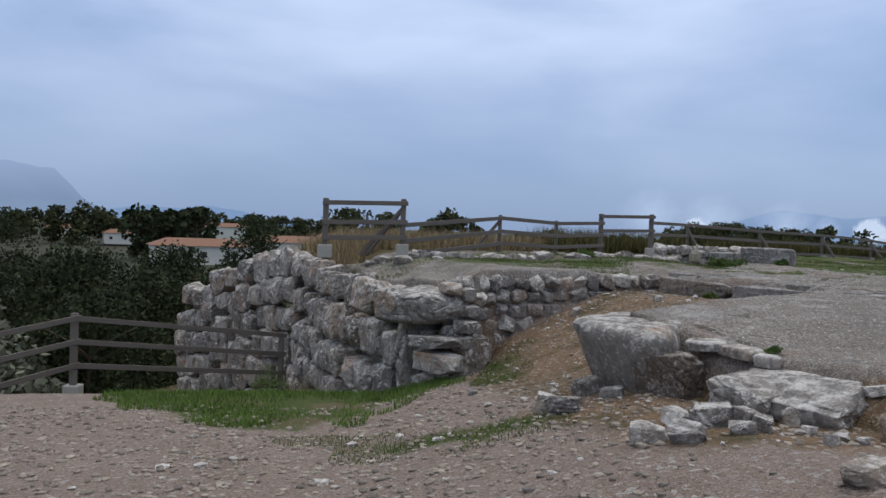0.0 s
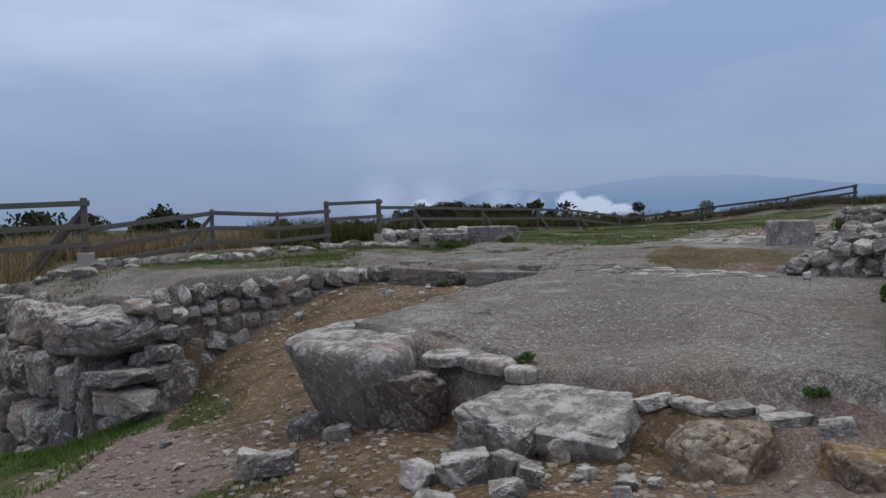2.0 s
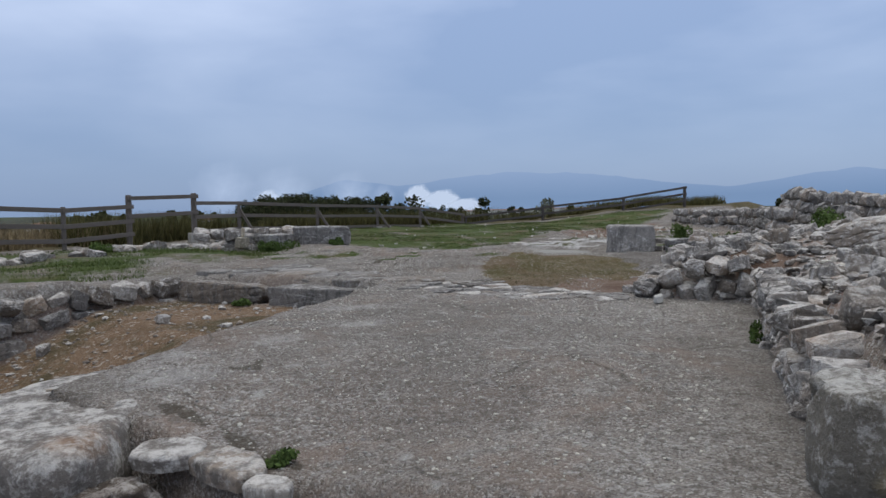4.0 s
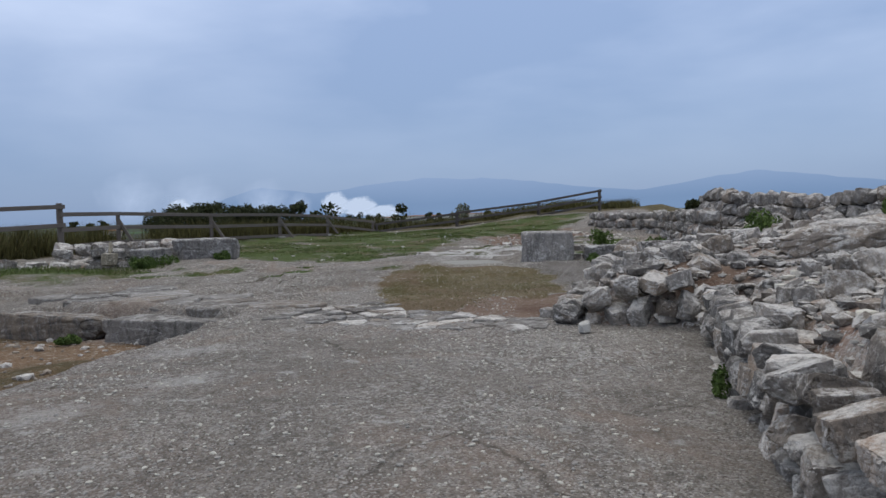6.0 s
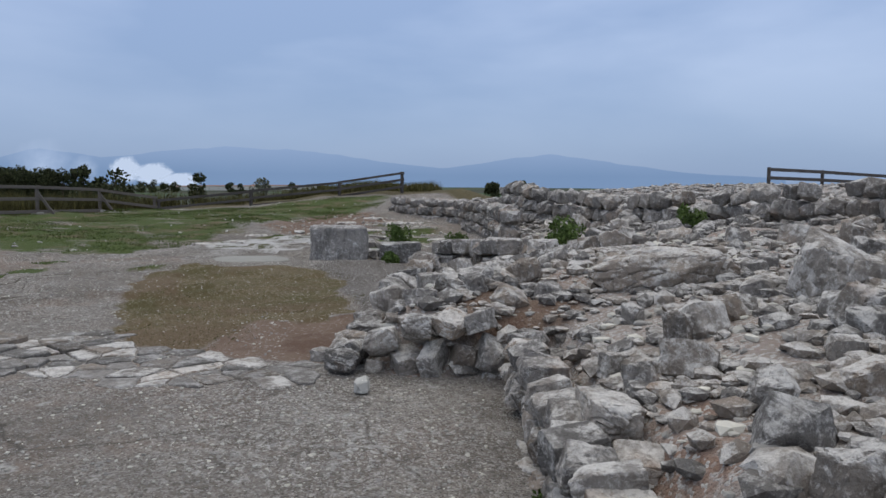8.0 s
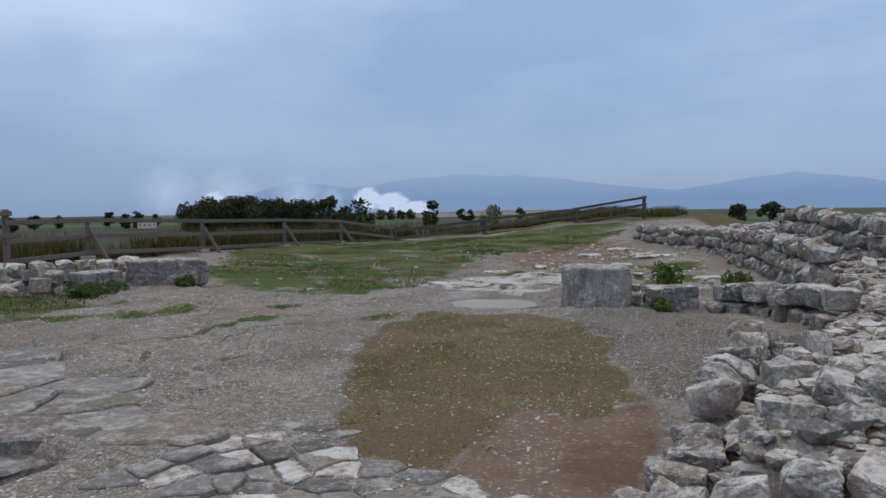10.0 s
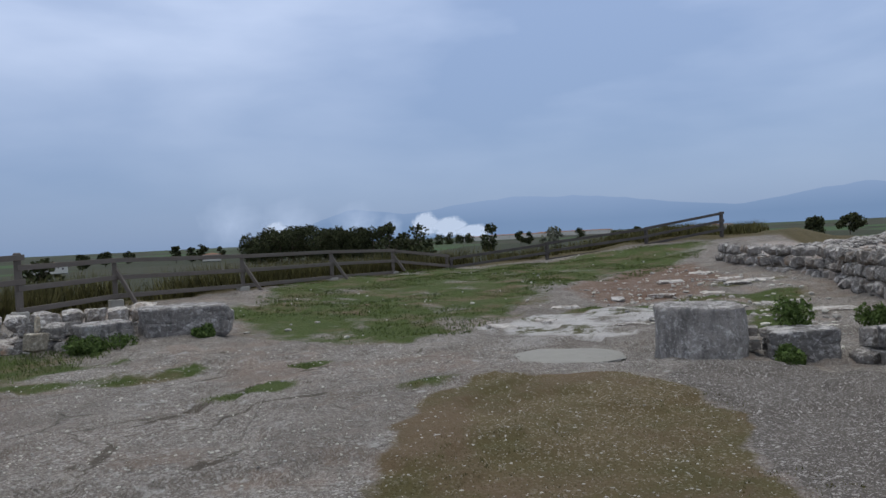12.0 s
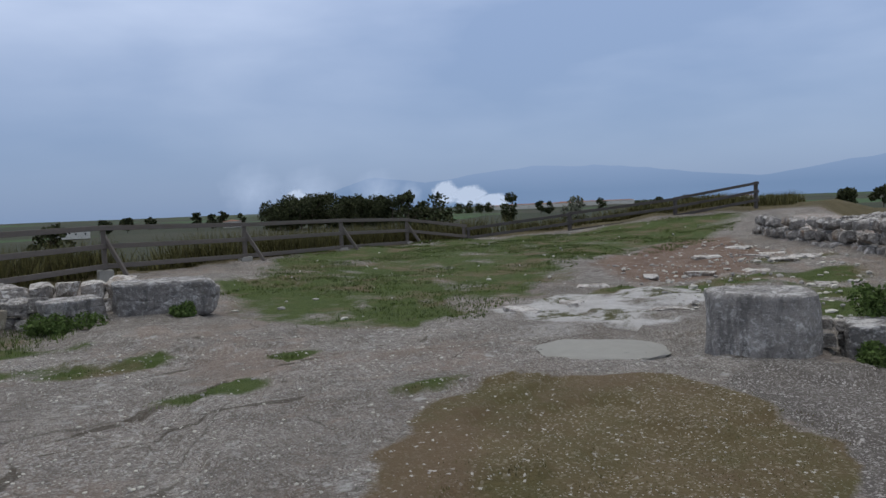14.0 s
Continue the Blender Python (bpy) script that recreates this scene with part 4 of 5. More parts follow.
for x, y, w, h in LOOSE:
    pale = rng.random() < 0.6
    me = rng.choice(STONES_PALE if pale else STONES)
    ob = new("loose_stone", me)
    ob.matrix_basis = Matrix.LocRotScale((x, y, ground_z(x, y) + h * 0.30), Euler((rng.uniform(-0.2, 0.2), rng.uniform(-0.2, 0.2), rng.uniform(0, 6.3))), (w * 0.58, w * rng.uniform(0.36, 0.5), h * 0.62))
    tagged(ob, "loose pale limestone lying on the ground" if pale else "loose grey limestone lying on the ground", "stone", "loose stones on the ground")
ws = new("loose_stone", rock_mesh("loose_stone", 78, 3, M_PLASTER, 0.4, 0.04, 8, 0.06))
ws.matrix_basis = Matrix.LocRotScale((8.34, 8.40, ground_z(8.34, 8.40) + 0.05), Euler((0, 0, 0.6)), (0.11, 0.075, 0.065))
tagged(ws, "small white stone before the ruined wall's corner", "stone", "loose stones on the ground")
bf = new("brick_fragment", rock_mesh("brick_fragment", 77, 3, M_CHIP_RED, 0.9, 0.03, 2))
bf.matrix_basis = Matrix.LocRotScale((1.61, 4.86, ground_z(1.61, 4.86) + 0.03), Euler((0.1, 0.15, 0.5)), (0.13, 0.07, 0.05))
tagged(bf, "reddish broken brick fragment among grey stones", "brick")

# ---------------------------------------------------------------- the ruined walls beside the floor
rw = wall_thing("ruined_wall", "waist-low dry wall of grey limestone with a rubble core")
RWF = [(4.55, 4.25), (6.0, 5.42), (7.4, 6.52), (9.05, 7.70)]
course_wall(rw, RWF, lambda k: 0.55 + 0.12 * k, lambda k: float(np.interp(k, [0, 0.3, 0.6, 1], [1.10, 1.20, 1.16, 1.14])), 0.25, 0.34, 21, STONES[:8] + STONES_PALE[:3] + ROUND[:4], jitter=16, tall=1.15, inward=-1, slack=1.08)
TOPS = [(6.25, 5.35, 0.40, 0.20), (6.75, 5.75, 0.46, 0.22), (7.45, 6.02, 0.52, 0.26), (5.55, 4.85, 0.44, 0.24), (5.0, 4.35, 0.42, 0.26), (7.0, 5.15, 0.44, 0.24), (7.9, 5.6, 0.36, 0.22), (8.15, 6.3, 0.34, 0.24),
        (8.5, 6.6, 0.32, 0.20), (8.75, 7.2, 0.36, 0.16), (9.0, 6.4, 0.38, 0.3), (9.5, 6.9, 0.3, 0.22), (8.3, 4.9, 0.5, 0.3), (9.1, 5.4, 0.66, 0.34), (10.1, 5.4, 0.6, 0.34),
        (7.4, 4.6, 0.42, 0.24), (6.4, 4.6, 0.36, 0.2), (11.6, 8.8, 0.6, 0.26), (9.9, 8.7, 0.72, 0.24), (9.4, 8.95, 0.34, 0.22), (6.0, 4.3, 0.5, 0.3), (7.9, 3.9, 0.5, 0.34), (8.9, 4.3, 0.44, 0.3)]
rng = random.Random(12)
for x, y, w, h in TOPS:
    set_stone(rng.choice(ROUND + STONES_PALE), rw, x, y, ground_z(x, y) + h * 0.26, w * 0.36, w * rng.uniform(0.26, 0.34), h * 0.55, rng.uniform(0, 180), rng.uniform(-20, 20), rng.uniform(-20, 20))

set_stone(rock_mesh("stone", 311, 4, M_ROCK_PALE, 0.5, 0.05, 10), rw, 10.25, 5.75, 1.55, 0.36, 0.34, 0.40, 40, 12, -14)
set_stone(rock_mesh("stone", 312, 4, M_ROCK_PALE, 0.4, 0.07, 12), rw, 10.7, 7.1, 1.46, 0.72, 0.34, 0.24, 118, 5, 6)
set_stone(rock_mesh("stone", 313, 4, M_ROCK_PALE, 0.95, 0.035, 3, 0.06), rw, 6.86, 5.84, 0.95, 0.25, 0.20, 0.19, 48, 6, -7)
set_stone(rock_mesh("stone", 314, 4, M_ROCK, 0.85, 0.04, 4, 0.06), rw, 6.42, 5.46, 1.00, 0.21, 0.18, 0.16, 30, -6, 8)
set_stone(rock_mesh("stone", 315, 4, M_ROCK_PALE, 0.85, 0.045, 5, 0.06), rw, 7.75, 6.30, 1.10, 0.27, 0.19, 0.13, 38, 5, 4)
part("quoin", boulder_mesh("quoin", [(4.40, 4.14), (4.62, 4.42), (4.98, 4.48), (5.14, 4.24), (4.80, 4.0), (4.55, 3.95)], 1.10, (0, 0), 0.45, 0.02, (0, 0), 9, M_LICHEN, 0.06, 0.05, 0.02), rw, None, "upright stone with yellow lichen")
cw = wall_thing("cross_wall", "corner of a ruined dry wall of round grey stones, slumping")
CWF = [(9.15, 7.75), (8.95, 8.25), (8.52, 9.05)]
course_wall(cw, CWF, lambda k: 0.62, lambda k: 1.26 - 0.42 * k * k, 0.27, 0.36, 31, ROUND + STONES[:3], jitter=30, tall=1.2, inward=-1, slack=1.2)
course_wall(cw, [(8.52, 9.05), (9.9, 9.75), (11.2, 10.25)], lambda k: 0.62, lambda k: 0.92 + 0.5 * k, 0.28, 0.38, 32, ROUND + STONES[:3], jitter=30, tall=1.2, inward=-1, slack=1.2)
for k in range(26):
    x, y = rng.uniform(8.8, 11.5), 0
    y = rng.uniform(7.9, 9.4) + (x - 8.8) * 0.28
    w = rng.uniform(0.18, 0.38)
    set_stone(rng.choice(STONES_PALE + STONES), cw, x, y, ground_z(x, y) + w * 0.12, w * 0.55, w * 0.42, w * 0.36, rng.uniform(0, 180), rng.uniform(-20, 20), rng.uniform(-20, 20))

# ---------------------------------------------------------------- column blocks and the second wall line
def block(at, half, yaw, seed, label, top_tilt=0.0, boxy=1.15):
    me = rock_mesh("stone_block", seed, 4, M_PILLAR if seed in (401, 402) else M_BLOCK, boxy, 0.03, 2, 0.09)
    ob = new("stone_block", me)
    ob.matrix_basis = Matrix.LocRotScale(at, Euler((0, radians(top_tilt), radians(yaw))), half)
    return tagged(ob, label, "stone block", "dressed blocks of the gateway")


worn = new("stone_block", boulder_mesh("stone_block", [(14.62, 15.45), (14.98, 15.72), (15.50, 15.42), (15.68, 15.02), (15.42, 14.60), (15.02, 14.55), (14.70, 14.92)], 1.40, (0.0, 0.02), 0.52, -0.06, (0, 0), 12, M_PILLAR, 0.05, 0.035, -0.03, 0.3))
tagged(worn, "worn upright grey stone block with a hollowed top", "stone block", "dressed blocks of the gateway")
block((15.92, 14.27, 0.86), (0.56, 0.42, 0.33), -50, 402, "low grey stone block with a smooth top")
block((10.60, 22.50, 1.12), (1.02, 0.62, 0.42), -8, 403, "large dressed grey block streaked dark and white")
block((9.30, 22.70, 1.02), (0.62, 0.44, 0.28), 10, 404, "low grey dressed block beside a larger one")
block((16.75, 13.15, 0.96), (0.34, 0.30, 0.26), -45, 405, "squarish grey block in a ruined wall")

lw = wall_thing("low_wall", "low ruined wall of grey stones between dressed blocks")
course_wall(lw, [(15.55, 14.75), (15.75, 14.42)], lambda k: 0.68, lambda k: 1.08, 0.22, 0.3, 41, STONES, inward=1)
course_wall(lw, [(16.1, 13.75), (15.9, 12.7), (15.2, 11.7), (14.4, 11.1)], lambda k: 0.66, lambda k: 1.12 + 0.25 * k, 0.42, 0.5, 42, STONES, jitter=9, inward=1)

far_wall = wall_thing("far_wall", "long ruined wall of stacked grey rubble, grassy crown")
FWF = [(16.2, 12.2), (18.4, 13.7), (21.6, 16.2), (25.7, 19.8), (29.2, 25.7), (31.2, 26.8)]
course_wall(far_wall, FWF, lambda k: 0.72 + 0.2 * k, lambda k: 1.75 - 0.1 * k, 0.36, 0.5, 51, STONES_LOW, jitter=24, tall=1.2, inward=-1, slack=1.2)

heap = wall_thing("upper_wall", "high rubble wall of dark grey stones behind the fallen masonry")
course_wall(heap, [(13.2, 4.2), (16.2, 5.9), (17.9, 8.2), (18.5, 11.2), (20.2, 14.0), (24.5, 17.4)], lambda k: 1.3, lambda k: 2.2 + 0.16 * math.sin(k * 9) - 0.35 * max(0, k - 0.6), 0.34, 0.5, 61, STONES_LOW, jitter=26, tall=1.2, inward=-1, slack=1.25)
course_wall(heap, [(10.6, 2.4), (13.2, 4.2)], lambda k: 0.9, lambda k: 2.1, 0.34, 0.5, 62, STONES_LOW, jitter=26, tall=1.2, inward=-1, slack=1.2)

rubble = tagged(empty("fallen_masonry"), "field of tumbled grey and pale rubble stones", "rubble", "", "structure")
rng = random.Random(77)
count = 0
while count < 299:
    x, y = rng.uniform(5.2, 27), rng.uniform(1.5, 19.5)
    d = float(inside(np.array(x), np.array(y), RUIN))
    if d < 0.3 or d > 9 or (x > 12 and rng.random() < 0.45):
        continue
    w = rng.uniform(0.16, 0.46) * (1.0 if x < 13 else 1.25)
    set_stone(rng.choice(STONES_LOW + STONES_LOW_PALE), rubble, x, y, ground_z(x, y) + w * 0.12, w * 0.5, w * rng.uniform(0.36, 0.48), w * rng.uniform(0.32, 0.46), rng.uniform(0, 180), rng.uniform(-28, 28), rng.uniform(-28, 28))
    count += 1

# stones along the fence and before the gate
row = wall_thing("stone_row", "row of low white and grey stones in the grass")
rng = random.Random(91)
for line, n, wmin, wmax in (([(-3.2, 17.9), (-0.6, 18.2), (2.4, 20.6), (4.4, 21.9)], 34, 0.28, 0.62), ([(4.6, 22.2), (6.4, 23.6), (9.0, 23.6)], 30, 0.3, 0.7), ([(6.6, 23.2), (9.6, 23.9)], 18, 0.24, 0.5)):
    for k in range(n):
        x, y, yaw, _ = along(line, (k + rng.random()) / n * line_length(line))
        x, y, w = x + rng.uniform(-0.35, 0.35), y + rng.uniform(-0.5, 0.5), rng.uniform(wmin, wmax)
        set_stone(rng.choice(STONES_LOW + STONES_LOW_PALE), row, x, y, ground_z(x, y) + w * 0.10, w * 0.56, w * 0.42, w * 0.30, yaw + rng.uniform(-40, 40), rng.uniform(-12, 12), rng.uniform(-12, 12))

pile = wall_thing("stone_pile", "pile of grey stones in a low wall beside a dressed block")
course_wall(pile, [(7.3, 23.3), (8.6, 22.75), (9.0, 22.7)], lambda k: 0.85, lambda k: 1.28, 0.42, 0.6, 71, STONES, jitter=14, inward=1, slack=1.2)
course_wall(pile, [(7.6, 23.9), (10.2, 23.6)], lambda k: 0.85, lambda k: 1.38, 0.46, 0.6, 72, STONES_PALE, jitter=14, inward=1, slack=1.2)

# slabs behind the kerb
slabs = wall_thing("slab_paving", "broken flat grey slabs behind the kerb", "paving")
crazy_paving(slabs, SLABS, 0.72, 55, [M_SLAB], "slab", 0.025, 0.014, 0.14, 0.0)

# flat stones of the threshold across the floor
thr = wall_thing("threshold", "row of flat cracked grey paving stones across the floor", "paving")
crazy_paving(thr, [(6.75, 11.45), (6.95, 10.85), (7.35, 10.1), (7.7, 9.5), (8.2, 8.8), (8.7, 9.2), (8.4, 10.1), (8.1, 10.9), (8.4, 11.5), (8.4, 12.1), (7.8, 11.9), (7.4, 12.0)], 0.27, 33, [M_SLAB, M_SLAB, M_ROCK_PALE], "flagstone", 0.018, 0.010, 0.10, 0.0, 0.96)


out = tagged(empty("rock_outcrop"), "flat white limestone outcrops between grass on the court floor", "rock", "", "structure")
rng = random.Random(66)
for k in range(60):
    x, y = rng.uniform(14, 27), rng.uniform(14, 26)
    if float(inside(np.array(x), np.array(y), [(15.6, 15.9), (16.9, 14.4), (18.0, 14.2), (21.2, 16.9), (25.2, 20.6), (27.6, 25.0), (21, 21.6), (17.8, 20.4), (14.4, 19.2)])) < 0:
        continue
    w = rng.uniform(0.3, 0.95)
    set_stone(rng.choice(STONES_LOW_PALE), out, x, y, ground_z(x, y) - 0.01, w * 0.6, w * 0.4, 0.07, rng.uniform(0, 180), rng.uniform(-3, 3), rng.uniform(-3, 3), "outcrop")

# a small pale marker stone in the grass
mk = empty("marker_stone", (8.30, 22.45, 0.86))
tagged(mk, "small pale beige carved stone with a broken upright stub", "stone")
part("base", rock_mesh("base", 901, 3, M_MARKER, 0.9, 0.02, 3, 0.06), mk, Matrix.LocRotScale((0, 0, 0.16), Euler((0, 0, 0.4)), (0.24, 0.16, 0.19)))
part("stub", rock_mesh("stub", 902, 3, M_MARKER, 0.9, 0.03, 3, 0.08), mk, Matrix.LocRotScale((0.03, 0, 0.44), Euler((0, 0.06, 0.4)), (0.05, 0.05, 0.16)))


oval = new("round_slab", rock_mesh("round_slab", 955, 3, M_LIME, 0.1, 0.02, 30, 0.05))
oval.matrix_basis = Matrix.LocRotScale((13.85, 16.3, ground_z(13.85, 16.3) + 0.008), Euler((0, 0, radians(-40))), (0.92, 0.70, 0.075))
tagged(oval, "flat rounded smooth grey slab set in the floor", "slab")


# ---------------------------------------------------------------- timber fences
def fence(label, posts, rails, mat, braces=(), feet=False, group="timber fences", post=0.11, bare=()):
    """posts: x, y, z of the top, height. rails: heights below the top."""
    ob = tagged(empty("wooden_fence", (posts[0][0], posts[0][1], posts[0][2] - posts[0][3])), label, "fence", group)
    for x, y, top, h in posts:
        g = top - h
        beam("post", (x, y, g - 0.12), (x, y, top), post, post, mat, ob)
        if feet:
            me = mesh_bm("concrete_foot", box_bm(0.34, 0.34, 0.34, 0.02), M_CONCRETE)
            part("concrete_foot", me, ob, ob.matrix_basis.inverted() @ Matrix.Translation((x, y, g + 0.08)), "grey concrete foot")
    for k, (a, b) in enumerate(zip(posts, posts[1:])):
        if k in bare:
            continue
        dx, dy = b[0] - a[0], b[1] - a[1]
        n = math.hypot(dx, dy)
        ox, oy = dy / n * post * 0.62, -dx / n * post * 0.62
        for r in rails:
            za, zb = a[2] - r, b[2] - r
            e = 0.1 / n
            beam("rail", (a[0] + ox - dx * e, a[1] + oy - dy * e, za), (b[0] + ox + dx * e, b[1] + oy + dy * e, zb), 0.045, 0.12, mat, ob)
    for k, sx, sy in braces:
        x, y, top, h = posts[k]
        beam("brace", (x + sx, y + sy, top - h - 0.1), (x, y + 0.04, top - 0.16 * h), 0.07, 0.10, mat, ob)
    return ob


fence("weathered grey timber post and rail fence beside the wall's foot", [(-10.8, 11.3, -1.15, 1.3), (-7.98, 16.19, -0.57, 1.85), (-4.08, 20.3, -1.42, 1.95)], (0.10, 0.62, 1.15), M_WOOD, (), True, post=0.14)
fence("grey timber gate frame and fence on the hill's rim", [(-2.81, 18.79, 2.29, 1.45), (-0.82, 19.30, 2.36, 1.45)], (0.12, 0.62, 1.02), M_WOOD, ((1, -1.0, 0.75), (1, -1.15, 0.35)), True, post=0.14)
fence("weathered timber fence with slanting rails", [(-0.82, 19.42, 1.76, 0.9), (2.24, 23.31, 2.13, 1.2), (4.30, 24.60, 2.04, 1.12), (6.25, 26.25, 2.14, 1.2)], (0.10, 0.52, 0.9), M_WOOD, ((1, -0.95, -0.1),))
fence("dark timber gate between two tall posts", [(6.25, 26.30, 2.38, 1.45), (8.42, 27.35, 2.46, 1.5)], (0.10, 0.62), M_WOOD, (), post=0.15)
fence("grey timber fence with braces and concrete feet", [(8.42, 27.35, 2.20, 1.25), (10.78, 30.0, 2.22, 1.32), (14.88, 32.26, 2.11, 1.25), (18.92, 34.45, 2.06, 1.25), (23.0, 37.2, 1.93, 1.2), (25.6, 37.0, 1.55, 0.85)], (0.06, 0.50, 0.98), M_WOOD, ((1, 0.5, -0.6), (2, 0.5, -0.6), (3, 0.5, -0.6), (4, 0.5, -0.6)), True)
fence("dark low timber gate of three bars", [(25.75, 36.9, 1.42, 0.95), (29.9, 35.3, 1.86, 1.05)], (0.06, 0.44, 0.82), M_WOOD_DARK)
fence("dark timber fence that climbs the slope", [(29.9, 35.3, 1.88, 1.1), (34.13, 33.26, 2.34, 1.3), (37.33, 31.59, 2.90, 1.3)], (0.06, 0.42, 0.80), M_WOOD_DARK, (), post=0.14)
fence("dark timber fence on the far crest", [(33.4, 11.6, 2.90, 1.0), (36.5, 10.4, 2.85, 1.0), (42.0, 8.0, 2.7, 1.0)], (0.08, 0.38, 0.7), M_WOOD_DARK)


# ---------------------------------------------------------------- plants
def leaf_cloud(name, blobs, n, leaf, mat, seed):
    """A crown of many small two-sided leaf clumps spread over lumpy masses with gaps."""
    r = np.random.RandomState(seed)
    vol = np.array([b[3] * b[4] * b[5] for b in blobs]) ** 0.7
    pick = r.choice(len(blobs), n, p=vol / vol.sum())
    b = np.array(blobs)[pick]
    d = r.normal(size=(n, 3))
    d /= np.linalg.norm(d, axis=1)[:, None]
    rad = r.uniform(0.45, 1.08, n) ** 0.6
    rad *= 1 + 0.18 * np.sin(d[:, 0] * 5 + pick) * np.cos(d[:, 1] * 6 + pick * 2)
    c = b[:, :3] + d * rad[:, None] * b[:, 3:]
    u = r.normal(size=(n, 3))
    u /= np.linalg.norm(u, axis=1)[:, None]
    w = np.cross(u, r.normal(size=(n, 3)))
    w /= np.linalg.norm(w, axis=1)[:, None]
    s = leaf * r.uniform(0.5, 1.4, n)[:, None]
    v = np.stack([c - u * s, c + w * s * 0.6, c + u * s, c - w * s * 0.6], 1).reshape(-1, 3)
    f = np.arange(4 * n).reshape(-1, 4)
    return mesh_of(name, v.tolist(), f.tolist(), mat)


def trunk_mesh(h, r0, seed, limbs=5):
    rr = random.Random(seed)
    bm = bmesh.new()

    def tube(a, b, ra, rb, sides=7):
        a, b = Vector(a), Vector(b)
        q = (b - a).to_track_quat("Z", "Y")
        rings = []
        for p, r in ((a, ra), ((a + b) / 2 + Vector((rr.uniform(-0.06, 0.06) * h, rr.uniform(-0.06, 0.06) * h, 0)), (ra + rb) / 2), (b, rb)):
            rings.append([bm.verts.new(p + q @ Vector((math.cos(t * 6.283 / sides) * r, math.sin(t * 6.283 / sides) * r, 0))) for t in range(sides)])
        for lo, hi in zip(rings, rings[1:]):
            for i in range(sides):
                bm.faces.new((lo[i], lo[(i + 1) % sides], hi[(i + 1) % sides], hi[i]))

    tube((0, 0, -0.3), (0, 0, h * 0.75), r0, r0 * 0.35)
    for k in range(limbs):
        t = rr.uniform(0.3, 0.7)
        an = rr.uniform(0, 6.283)
        tube((0, 0, h * t), (math.cos(an) * h * 0.28, math.sin(an) * h * 0.28, h * (t + 0.2)), r0 * 0.4, r0 * 0.12, 5)
    return mesh_bm("trunk", bm, M_BARK, True)


def tree(x, y, base, h, w, mat, label, seed, n=900, leaf=0.28, name="tree", low=0.25, blobs=9):
    rr = random.Random(seed)
    ob = tagged(empty(name, (x, y, base)), label, "tree" if name == "tree" else "shrub")
    part("trunk", trunk_mesh(h, max(0.05, h * 0.022), seed), ob)
    parts = []
    for k in range(blobs):
        t = rr.uniform(low, 0.92)
        reach = w / 2 * math.sin(math.pi * min(0.95, max(0.12, (1.02 - t) / (1.1 - low)))) * rr.uniform(0.35, 0.95)
        an = rr.uniform(0, 6.283)
        s = w * rr.uniform(0.16, 0.30)
        parts.append((math.cos(an) * reach, math.sin(an) * reach, h * t, s, s, s * rr.uniform(0.6, 0.95)))
    parts.append((0, 0, h * 0.86, w * 0.2, w * 0.2, h * 0.12))
    part("crown", leaf_cloud("crown", parts, n, leaf, mat, seed), ob)
    return ob


def polar(x0, y0, az, d):
    return x0 + math.sin(radians(az)) * d, y0 + math.cos(radians(az)) * d


OLD, LATE = (-0.65, -1.11), (7.49, 9.11)
PINES = [(-23.8, 45, 1.3, 8.5, 7.0), (-16.4, 55, 0.8, 8.5, 6.5), (-28.2, 62, 3.2, 10, 7.0), (-11.0, 62, 3.1, 8.5, 5.4), (-20.0, 50, 0.9, 8.5, 7.0), (-26.5, 38, -1.6, 7.0, 6.5),
         (-18.0, 42, -0.3, 8.0, 6.5), (-22.0, 36, -0.6, 8.0, 7.0), (-14.6, 46, -0.4, 8.0, 5.5), (-29.5, 46, 0.0, 9.0, 6.0), (-24.5, 58, 0.2, 9.0, 8.0), (-31.5, 40, -0.5, 8.0, 6.0)]
for k, (az, d, top, h, w) in enumerate(PINES):
    x, y = polar(*OLD, az, d)
    tree(x, y, top - 1.3 - h, h, w, M_PINE, "dark green pine tree on the slope below the wall", 500 + k, 9000, 0.12, low=0.10, blobs=20)
for k, (az, d, top, h, w) in enumerate([(-29.0, 27, -1.6, 4.2, 4.2), (-27.0, 25, -2.9, 3.2, 3.4), (-31.0, 30, -1.2, 4.4, 4.2)]):
    x, y = polar(*OLD, az, d)
    tree(x, y, top - h, h, w, M_OLIVE, "grey-green olive tree behind the fence", 530 + k, 2600, 0.13, low=0.1, blobs=12)
for k, (az, d, top, h, w) in enumerate([(-4.0, 44, 2.7, 3.4, 4.4), (-1.5, 47, 2.2, 3.0, 3.0), (3.2, 50, 2.75, 3.4, 2.6), (1.7, 50, 2.1, 2.6, 2.2), (5.0, 52, 2.0, 2.6, 2.0)]):
    x, y = polar(*OLD, az, d)
    tree(x, y, top - h, h, w, M_LEAF, "dark rounded bush on the slope beyond the fence", 550 + k, 1100, 0.16, "bush", 0.08)
b1 = polar(*LATE, 41.2, 72)
tree(*b1, -2.6, 5.4, 3.2, M_OLIVE, "brownish thin-leaved small tree beyond the fence", 570, 1300, 0.16, "tree", 0.2)
for k, (az, d, top, h, w) in enumerate([(4.8, 62, 2.0, 3.0, 3.0), (58.8, 95, 2.5, 2.0, 2.4), (60.9, 96, 2.7, 2.0, 2.6), (45.5, 85, 1.6, 3.0, 4.0)]):
    x, y = polar(*LATE, az, d)
    tree(x, y, top - h, h, w, M_LEAF, "dark bush beyond the ruins", 575 + k, 900, 0.2, "bush", 0.08)
